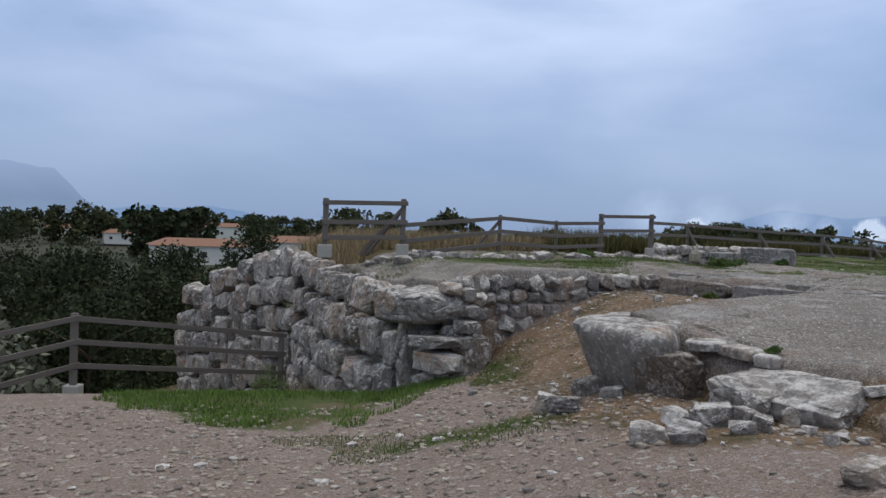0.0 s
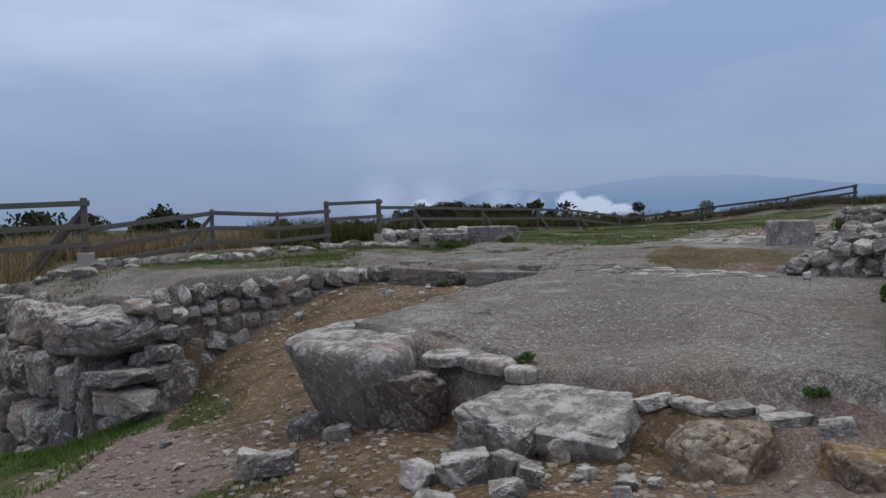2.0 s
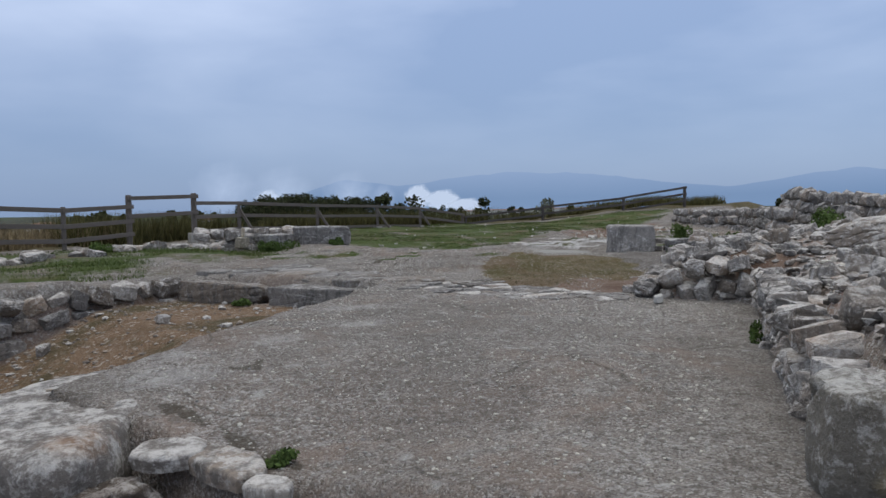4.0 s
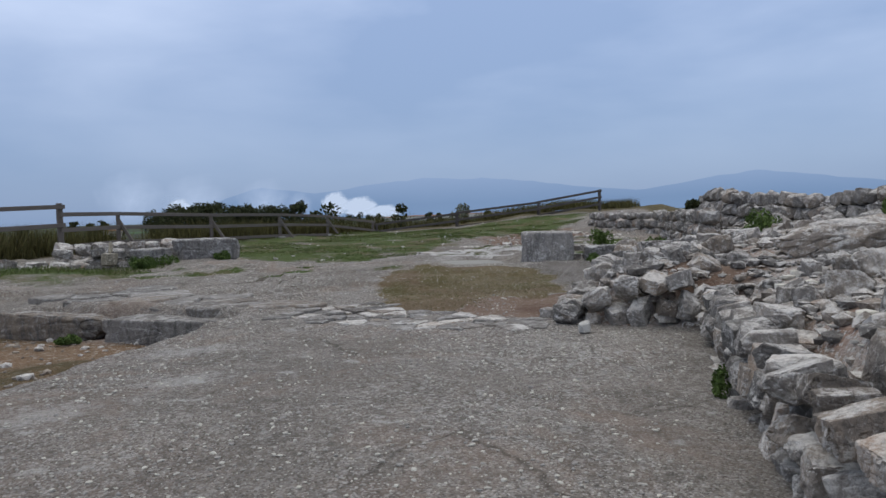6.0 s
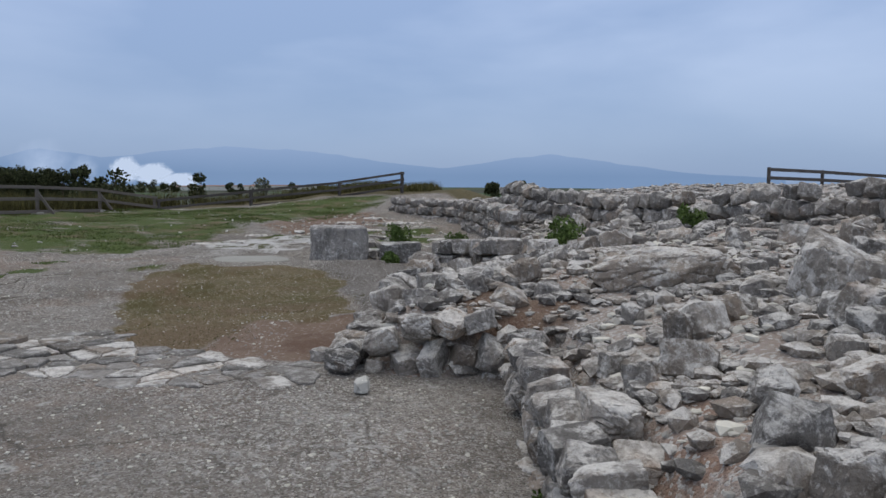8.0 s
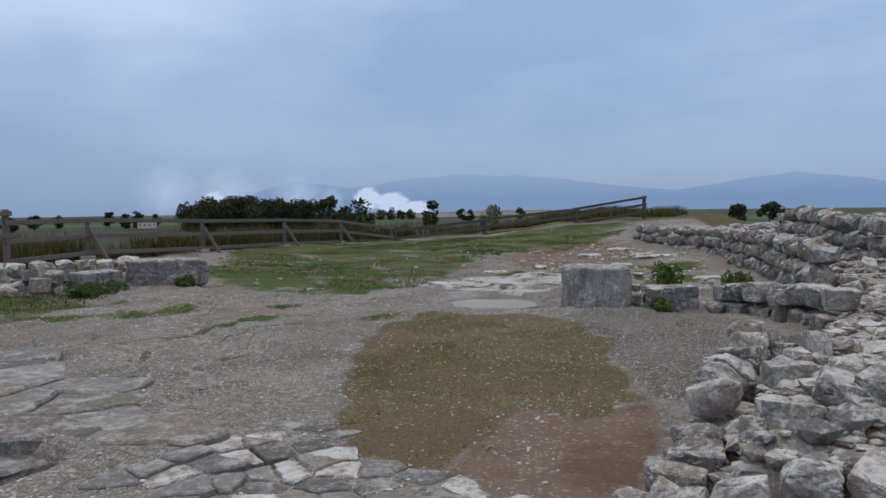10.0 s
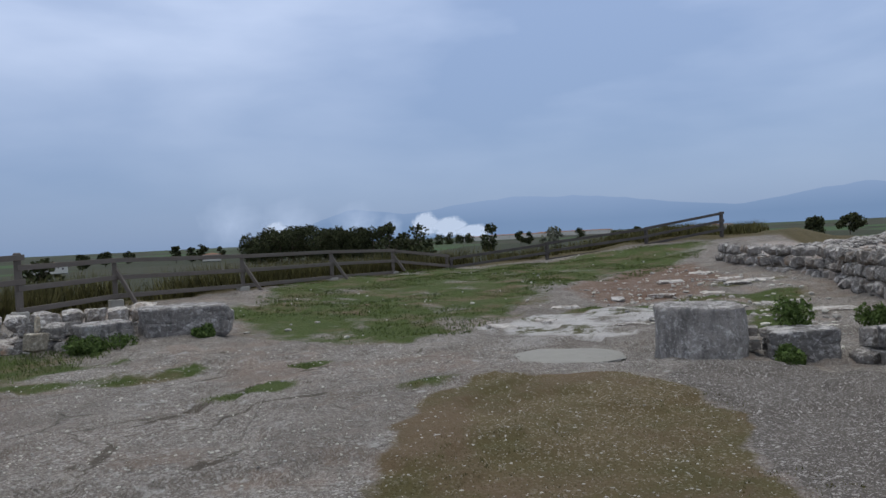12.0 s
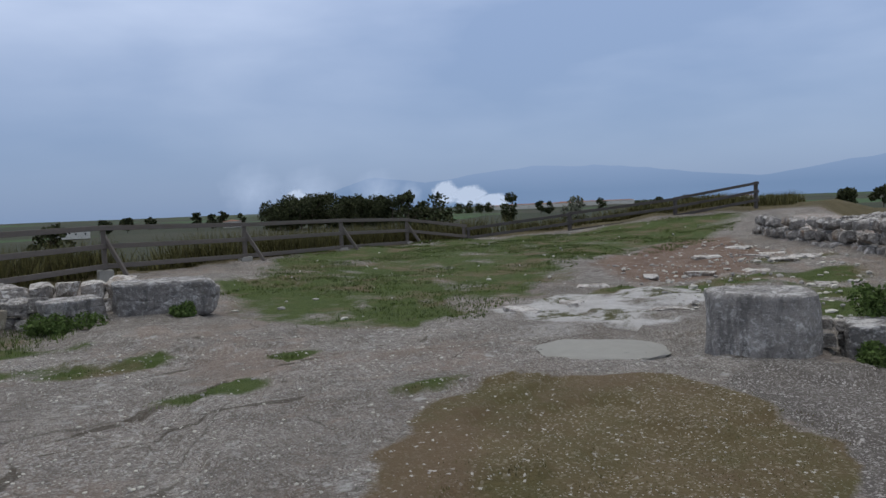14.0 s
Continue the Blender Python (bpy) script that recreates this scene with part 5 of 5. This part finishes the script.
# the copse and single trees on the plain
rng = random.Random(8)
for k in range(22):
    az = 18.9 + (k + rng.uniform(-0.4, 0.4)) * 0.42
    d = rng.uniform(470, 540)
    h = (20.5 if 20 < az < 24.5 else 17.5) + rng.uniform(-1.5, 1.5)
    x, y = polar(*LATE, az, d)
    tree(x, y, -9, h, 17, M_LEAF, "dense dark tree of a copse on the plain", 600 + k, 2600, 0.62, low=0.10, blobs=18)
SOLO = [(28.9, 300, 18.0, 11), (30.8, 300, 16.0, 14), (29.8, 305, 13, 11), (36.2, 420, 16.0, 10.0), (13.6, 620, 13, 8), (14.6, 640, 12, 9), (15.4, 640, 13, 10), (16.6, 700, 11, 7), (10.5, 700, 11, 8), (38.6, 700, 12, 9), (39.2, 720, 11, 9),
        (32.5, 900, 13, 14), (33.3, 900, 13, 14), (34.1, 910, 12, 13), (34.8, 920, 12, 12), (9.0, 620, 11, 10), (7.6, 560, 10, 9), (19.0, 600, 15, 8), (47, 800, 12, 14), (49, 850, 12, 14), (43, 900, 12, 12)]
for k, (az, d, h, w) in enumerate(SOLO):
    x, y = polar(*LATE, az, d)
    tree(x, y, -9, h, w, M_LEAF, "lone dark tree on the plain", 640 + k, 900, 0.8, low=0.14, blobs=14)
for k in range(34):
    az = -31 + k * 0.78 + rng.uniform(-0.3, 0.3)
    d = rng.uniform(300, 420)
    x, y = polar(*OLD, az, d)
    tree(x, y, -9, rng.uniform(11, 15), rng.uniform(9, 14), M_LEAF, "tree in a far tree line on the plain", 680 + k, 800, 0.75, low=0.08, blobs=12)
for k in range(9):
    az = -19.2 + k * 0.55
    x, y = polar(*OLD, az, 215 + rng.uniform(-10, 10))
    tree(x, y, -9.2, 14 + rng.uniform(-1.5, 1.0), 7.5, M_PINE, "dark tall tree of a grove near the houses", 720 + k, 420, 0.8, low=0.1)


def clump(name, x, y, r, h, n, mat, label, seed, leaf=0.02, z=None):
    """A leafy tuft growing from the ground: a low uneven mass of small leaves on thin stems."""
    rr = random.Random(seed)
    base = ground_z(x, y) if z is None else z
    lumps = [(rr.uniform(-r, r) * 0.6, rr.uniform(-r, r) * 0.6, h * rr.uniform(0.15, 0.6), r * rr.uniform(0.25, 0.5), r * rr.uniform(0.25, 0.5), h * rr.uniform(0.25, 0.45)) for _ in range(7)]
    ob = new(name, leaf_cloud(name, lumps, n, leaf, mat, seed))
    ob.matrix_basis = Matrix.Translation((x, y, base))
    return tagged(ob, label, "plant", "", "stuff")


for k, (x, y, r, h) in enumerate([(15.5, 14.1, 0.28, 0.3), (16.3, 14.55, 0.34, 0.42), (14.1, 9.75, 0.45, 0.5), (17.1, 13.6, 0.26, 0.3), (18.4, 14.6, 0.35, 0.4), (9.25, 22.2, 0.55, 0.32), (8.9, 22.35, 0.4, 0.3), (10.75, 21.85, 0.22, 0.22),
                                  (3.05, 6.42, 0.11, 0.08), (3.36, 5.45, 0.16, 0.10), (7.22, 6.38, 0.08, 0.18), (-3.6, 17.6, 0.9, 0.9), (3.98, 4.36, 0.09, 0.06), (17.6, 9.2, 0.3, 0.4), (5.85, 12.15, 0.25, 0.14), (5.2, 13.6, 0.22, 0.1), (4.9, 22.6, 0.5, 0.3)]):
    clump("herb_tuft", x, y, r, h, (500 if r < 0.2 else 1700), M_HERB, "fresh green leafy tuft growing between stones", 800 + k, 0.016 if r < 0.2 else 0.024, 1.0 if k == 1 else None)


def blades(name, poly, n, h, wide, mat, label, seed, patch=0.0):
    """Grass over an area: single bent blades in one mesh."""
    rr = np.random.RandomState(seed)
    px, py = np.array(poly).T
    x, y = rr.uniform(px.min(), px.max(), n * 3), rr.uniform(py.min(), py.max(), n * 3)
    keep = inside(x, y, poly) + 0.7 * value_noise(x, y, 0.8, seed % 13) > 0.1
    keep &= value_noise(x, y, 1.6, seed % 7 + 2) > patch - 1 + rr.uniform(-0.3, 0.3, n * 3)
    x, y = x[keep][:n], y[keep][:n]
    n = len(x)
    z = height(x, y) - 0.01
    t = rr.uniform(0, 6.283, n)
    hh = h * rr.uniform(0.4, 1.25, n)
    lean = rr.uniform(0.1, 0.8, n) * hh
    wx, wy = -np.sin(t) * wide, np.cos(t) * wide
    v = np.stack([np.column_stack([x - wx, y - wy, z]), np.column_stack([x + wx, y + wy, z]),
                  np.column_stack([x + np.cos(t) * lean, y + np.sin(t) * lean, z + hh])], 1).reshape(-1, 3)
    ob = new(name, mesh_of(name, v.tolist(), np.arange(3 * n).reshape(-1, 3).tolist(), mat))
    tagged(ob, label, "grass", "", "stuff")


blades("grass", GREEN, 52000, 0.05, 0.010, M_GRASS, "short green grass before the fence", 1, 0.85)
blades("grass", BASE_GREEN, 24000, 0.10, 0.008, M_LUSH, "lush green grass at the foot of the wall", 2, 0.5)
blades("grass", LEFT_GREEN, 16000, 0.07, 0.008, M_GRASS, "thin green grass on the wall's crown", 3, 0.9)
blades("grass", PATH_GREEN, 3000, 0.05, 0.006, M_GRASS, "sparse grass on the gravel path", 4, 0.9)
blades("grass", RAMP_GREEN, 2500, 0.05, 0.006, M_GRASS, "sparse grass on the ochre ramp beside the wall", 9, 0.9)
blades("moss", MOSS, 9000, 0.022, 0.006, M_WEED, "thin brownish moss and weeds on the floor", 5, 0.7)
blades("dry_grass", [(-6.5, 26), (-4.2, 22.4), (-3.2, 19.2), (2.0, 23.9), (6.2, 27.2), (9.0, 29.5), (6, 34), (-4, 32)], 26000, 0.62, 0.012, M_STRAW, "tall dry straw-coloured grass behind the fence", 6, 0.5)
blades("scrub", [(4.5, 25.6), (8.0, 28.0), (11, 31), (19, 35.4), (24, 38.6), (29, 37.6), (28, 43), (14, 41), (4, 34)], 42000, 0.85, 0.018, M_WEED, "dark green and yellow scrub behind the fence", 7, 0.5)
blades("scrub", [(28, 37.2), (34, 34.6), (40, 31.5), (44, 34), (34, 42)], 12000, 0.5, 0.018, M_WEED, "low scrub below the climbing fence", 8, 0.5)
for k, (cx, cy, rx, ry) in enumerate(TUFTS):
    poly = [(cx + rx * 0.9 * math.cos(a * 0.785), cy + ry * 0.9 * math.sin(a * 0.785) + 0.2 * rx * math.cos(a * 0.785)) for a in range(8)]
    blades("grass", poly, 160, 0.035, 0.007, M_GRASS, "small patch of grass in a crack of the floor", 20 + k, 0.2)


def chips(name, poly, n, lo, hi, mat, label, seed, avoid=None):
    """Loose stone chips strewn on the ground, one mesh."""
    rr = np.random.RandomState(seed)
    bm = bmesh.new()
    bmesh.ops.create_icosphere(bm, subdivisions=1, radius=1)
    bv = np.array([v.co[:] for v in bm.verts])
    bf_ = np.array([[v.index for v in f.verts] for f in bm.faces])
    bm.free()
    px, py = np.array(poly).T
    x, y = rr.uniform(px.min(), px.max(), n * 4), rr.uniform(py.min(), py.max(), n * 4)
    keep = inside(x, y, poly) > 0
    if avoid is not None:
        keep &= inside(x, y, avoid) < 0
    keep &= value_noise(x, y, 1.1, seed % 9) + rr.uniform(-0.9, 0.9, n * 4) > -0.2
    x, y = x[keep][:n], y[keep][:n]
    n = len(x)
    s = lo + (hi - lo) * rr.uniform(0, 1, n) ** 3
    z = height(x, y) + s * 0.2
    sc = np.stack([s * rr.uniform(0.7, 1.2, n), s * rr.uniform(0.5, 1.0, n), s * rr.uniform(0.3, 0.6, n)], 1)
    th = rr.uniform(0, 6.283, n)
    jit = 1 + rr.uniform(-0.28, 0.28, (n, len(bv), 1))
    v = bv[None] * jit * sc[:, None, :]
    cx = v[..., 0] * np.cos(th)[:, None] - v[..., 1] * np.sin(th)[:, None]
    cy = v[..., 0] * np.sin(th)[:, None] + v[..., 1] * np.cos(th)[:, None]
    v = np.stack([cx + x[:, None], cy + y[:, None], v[..., 2] + z[:, None]], -1).reshape(-1, 3)
    f = (bf_[None] + (np.arange(n) * len(bv))[:, None, None]).reshape(-1, 3)
    ob = new(name, mesh_of(name, v.tolist(), f.tolist(), mat))
    tagged(ob, label, "gravel", "", "stuff")


chips("gravel", [(-6, -1), (3.2, -1), (3.4, 4.6), (2.4, 6.5), (1.2, 9.5), (0.8, 12.5), (-1.5, 11), (-7, 11)], 9500, 0.008, 0.055, M_CHIP_DULL, "dull stone chips on the gravel path", 1)
chips("gravel", SOIL, 1800, 0.008, 0.045, M_CHIP_DULL, "pale stone chips on the ochre ramp", 2)
chips("gravel", [(4.2, 4.6), (9, 7.8), (8.4, 9), (6.4, 11.8), (4.9, 10.6), (2.6, 8.4), (3.0, 6.4)], 6000, 0.004, 0.019, M_CHIP, "fine stone chips on the lime floor", 3)
chips("gravel", MOSS, 380, 0.005, 0.014, M_CHIP, "white stone chips on the mossy floor", 4)
chips("gravel", [(6.4, 12), (8.2, 9.2), (14.5, 15), (13, 19.5), (9, 21), (5, 16)], 5000, 0.005, 0.022, M_CHIP, "fine stone chips on the lime floor", 5, MOSS)
chips("gravel", [(5.2, 4), (9.3, 7.5), (9, 9), (14, 10.8), (24, 17), (26, 12), (12, 2), (6, 1)], 5200, 0.015, 0.085, M_CHIP, "pale rubble chips among the fallen stones", 6)
chips("rubble_stones", [(5.0, 4.3), (7.6, 6.3), (9.3, 7.5), (9, 9), (14, 10.8), (20, 14.5), (26.5, 19.6), (30.5, 25.8), (38, 27), (34, 16), (24, 12), (14, 3), (8, 1.5), (5.4, 2.5)], 4600, 0.05, 0.17, M_ROCK, "grey rubble stones tumbled over the ruined walls", 16)
chips("rubble_stones", [(5.0, 4.3), (7.6, 6.3), (9.3, 7.5), (9, 9), (13, 10.4), (14, 6), (11, 3.5), (8, 2.5), (5.4, 2.5)], 2600, 0.04, 0.14, M_ROCK_PALE, "pale broken stones on the ruined wall's core", 17)
chips("rubble_stones", [(14, 3.5), (17, 6), (19, 9), (20, 12.5), (25, 16.5), (31, 24), (40, 27), (40, 8), (30, 0), (18, -1)], 2400, 0.09, 0.26, M_ROCK, "grey rubble heaped on the crest of the ruins", 18)
chips("rubble_stones", SOIL, 110, 0.03, 0.09, M_ROCK_PALE, "small pale stones strewn on the ochre ramp", 31)
chips("rubble_stones", [(-5, 0), (2.6, 0.5), (2.8, 3.9), (1.6, 5.5), (0.8, 9), (-3, 9)], 160, 0.03, 0.09, M_ROCK_PALE, "small stones strewn on the gravel path", 32)
chips("gravel", GREEN, 170, 0.02, 0.07, M_CHIP, "white stones strewn in the grass", 7)
chips("gravel", [(15, 15), (17, 13.6), (21, 16.6), (26, 21), (28, 26), (20, 23)], 900, 0.02, 0.09, M_CHIP, "pale stones on the court floor", 8)


# ---------------------------------------------------------------- houses and distance
def house(x, y, base, w, d, h, yaw, label, roof_h=1.4, windows=3):
    ob = tagged(empty("house"), label, "house", "houses below the hill")
    ob.matrix_basis = pose(x, y, base, 0, 0, yaw)
    walls = part("wall", mesh_bm("wall", box_bm(w, d, h, 0.03), M_PLASTER), ob, Matrix.Translation((0, 0, h / 2)))
    e = 0.5
    v = [(-w / 2 - e, -d / 2 - e, h), (w / 2 + e, -d / 2 - e, h), (w / 2 + e, d / 2 + e, h), (-w / 2 - e, d / 2 + e, h), (-w / 2 + d * 0.35, 0, h + roof_h), (w / 2 - d * 0.35, 0, h + roof_h)]
    part("roof", mesh_of("roof", v, [(0, 1, 5, 4), (1, 2, 5), (2, 3, 4, 5), (3, 0, 4), (3, 2, 1, 0)], M_TILES), ob, None, "orange clay tile roof")
    for k in range(windows):
        wx = -w / 2 + w * (k + 0.5) / windows
        wn = part("window", mesh_bm("window", box_bm(1.2, 0.16, 1.2, 0.02), M_PLASTER), ob, Matrix.Translation((wx, -d / 2 - 0.03, h * 0.55)))
        part("pane", mesh_bm("pane", box_bm(1.0, 0.06, 1.0, 0.01), M_PANE), wn, Matrix.Translation((0, -0.09, 0)))
    return ob


for az, d, top, w, h, yaw, lab in ((-15.0, 150, -1.9, 17, 3.4, 12, "long white house with an orange tile roof"), (-12.8, 120, -6.2, 9, 3.0, 40, "house with an orange tile roof half hidden by pines"), (-8.0, 170, -1.2, 22, 3.6, 8, "long white house with an orange tile roof"),
                                   (-13.4, 290, 0.8, 14, 5, -10, "pale house among far trees"), (-20.0, 300, -2.8, 14, 4, 5, "pale low house among far fields"), (-23.5, 330, -2.0, 16, 3.5, 0, "pale low farm building"),
                                   (-17.8, 90, -10.5, 8, 3, 30, "house behind dark pines"), (-5.0, 200, 0.0, 12, 4, 0, "white house behind the wall")):
    x, y = polar(*OLD, az, d)
    house(x, y, top - h - 1.2, w, 7, h, yaw - az, lab)
for az, d, w, h in ((37.4, 1300, 60, 7), (39.8, 1400, 80, 7), (35.0, 1300, 50, 6), (41.5, 1500, 90, 8), (44.0, 1500, 70, 8), (52, 1400, 80, 8), (16, 640, 14, 5), (5.5, 500, 20, 5)):
    x, y = polar(*LATE, az, d)
    house(x, y, -9, w, 20, h, -az, "long pale building far off on the plain", 1.5, 4)


def ridge(name, x0, y0, az0, az1, d, tops, mat, label, seed):
    """A mountain as a solid ridge: a front slope, a crest and a back."""
    n = 90
    v, f = [], []
    for k in range(n + 1):
        t = k / n
        az = az0 + (az1 - az0) * t
        zt = float(np.interp(t, np.linspace(0, 1, len(tops)), tops)) * (1 + 0.06 * float(value_noise(t * 30, 0, 1.7, seed)) + 0.03 * float(value_noise(t * 30, 0, 0.5, seed)))
        for dd, zz in ((d * 0.93, -12), (d * 0.97, zt * 0.55 - 4), (d, zt), (d * 1.12, -12)):
            x, y = polar(x0, y0, az, dd)
            v.append((x, y, zz))
    for k in range(n):
        for j in range(3):
            a = k * 4 + j
            f.append((a, a + 4, a + 5, a + 1))
    ob = new(name, mesh_of(name, v, f, mat, True))
    tagged(ob, label, "mountain", "", "structure")


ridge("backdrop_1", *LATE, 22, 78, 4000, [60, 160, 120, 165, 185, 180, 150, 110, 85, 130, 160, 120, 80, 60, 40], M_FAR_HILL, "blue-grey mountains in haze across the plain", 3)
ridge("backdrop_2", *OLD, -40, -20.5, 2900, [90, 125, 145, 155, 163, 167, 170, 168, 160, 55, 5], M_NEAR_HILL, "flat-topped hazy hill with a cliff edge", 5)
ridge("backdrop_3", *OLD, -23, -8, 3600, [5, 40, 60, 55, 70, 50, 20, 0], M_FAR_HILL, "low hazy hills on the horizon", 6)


# smoke for flat cards: its daylit white is put in as emission
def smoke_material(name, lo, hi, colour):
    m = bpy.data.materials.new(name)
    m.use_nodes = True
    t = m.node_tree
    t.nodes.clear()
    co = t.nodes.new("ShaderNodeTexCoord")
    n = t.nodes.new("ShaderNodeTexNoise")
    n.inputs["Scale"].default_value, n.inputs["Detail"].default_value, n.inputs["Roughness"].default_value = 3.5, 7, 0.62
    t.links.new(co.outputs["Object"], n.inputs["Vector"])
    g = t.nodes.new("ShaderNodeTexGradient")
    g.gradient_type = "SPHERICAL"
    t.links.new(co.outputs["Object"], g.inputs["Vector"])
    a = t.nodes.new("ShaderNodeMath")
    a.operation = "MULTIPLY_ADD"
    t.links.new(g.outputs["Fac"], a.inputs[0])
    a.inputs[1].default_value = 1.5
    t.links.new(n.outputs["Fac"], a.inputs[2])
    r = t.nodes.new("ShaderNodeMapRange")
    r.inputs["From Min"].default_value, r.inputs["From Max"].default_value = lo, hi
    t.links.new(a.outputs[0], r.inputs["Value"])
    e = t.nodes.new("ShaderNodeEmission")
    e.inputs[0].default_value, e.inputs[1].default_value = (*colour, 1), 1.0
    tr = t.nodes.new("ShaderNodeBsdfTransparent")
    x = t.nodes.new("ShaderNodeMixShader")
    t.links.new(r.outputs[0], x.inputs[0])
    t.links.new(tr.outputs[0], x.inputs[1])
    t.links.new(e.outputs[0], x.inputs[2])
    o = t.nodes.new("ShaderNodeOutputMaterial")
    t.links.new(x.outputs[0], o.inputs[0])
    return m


M_SMOKE = smoke_material("glowing_white_smoke", 0.80, 1.15, (0.52, 0.62, 0.80))
M_SMOKE_THIN = smoke_material("glowing_thin_smoke", 0.85, 2.6, (0.46, 0.57, 0.78))
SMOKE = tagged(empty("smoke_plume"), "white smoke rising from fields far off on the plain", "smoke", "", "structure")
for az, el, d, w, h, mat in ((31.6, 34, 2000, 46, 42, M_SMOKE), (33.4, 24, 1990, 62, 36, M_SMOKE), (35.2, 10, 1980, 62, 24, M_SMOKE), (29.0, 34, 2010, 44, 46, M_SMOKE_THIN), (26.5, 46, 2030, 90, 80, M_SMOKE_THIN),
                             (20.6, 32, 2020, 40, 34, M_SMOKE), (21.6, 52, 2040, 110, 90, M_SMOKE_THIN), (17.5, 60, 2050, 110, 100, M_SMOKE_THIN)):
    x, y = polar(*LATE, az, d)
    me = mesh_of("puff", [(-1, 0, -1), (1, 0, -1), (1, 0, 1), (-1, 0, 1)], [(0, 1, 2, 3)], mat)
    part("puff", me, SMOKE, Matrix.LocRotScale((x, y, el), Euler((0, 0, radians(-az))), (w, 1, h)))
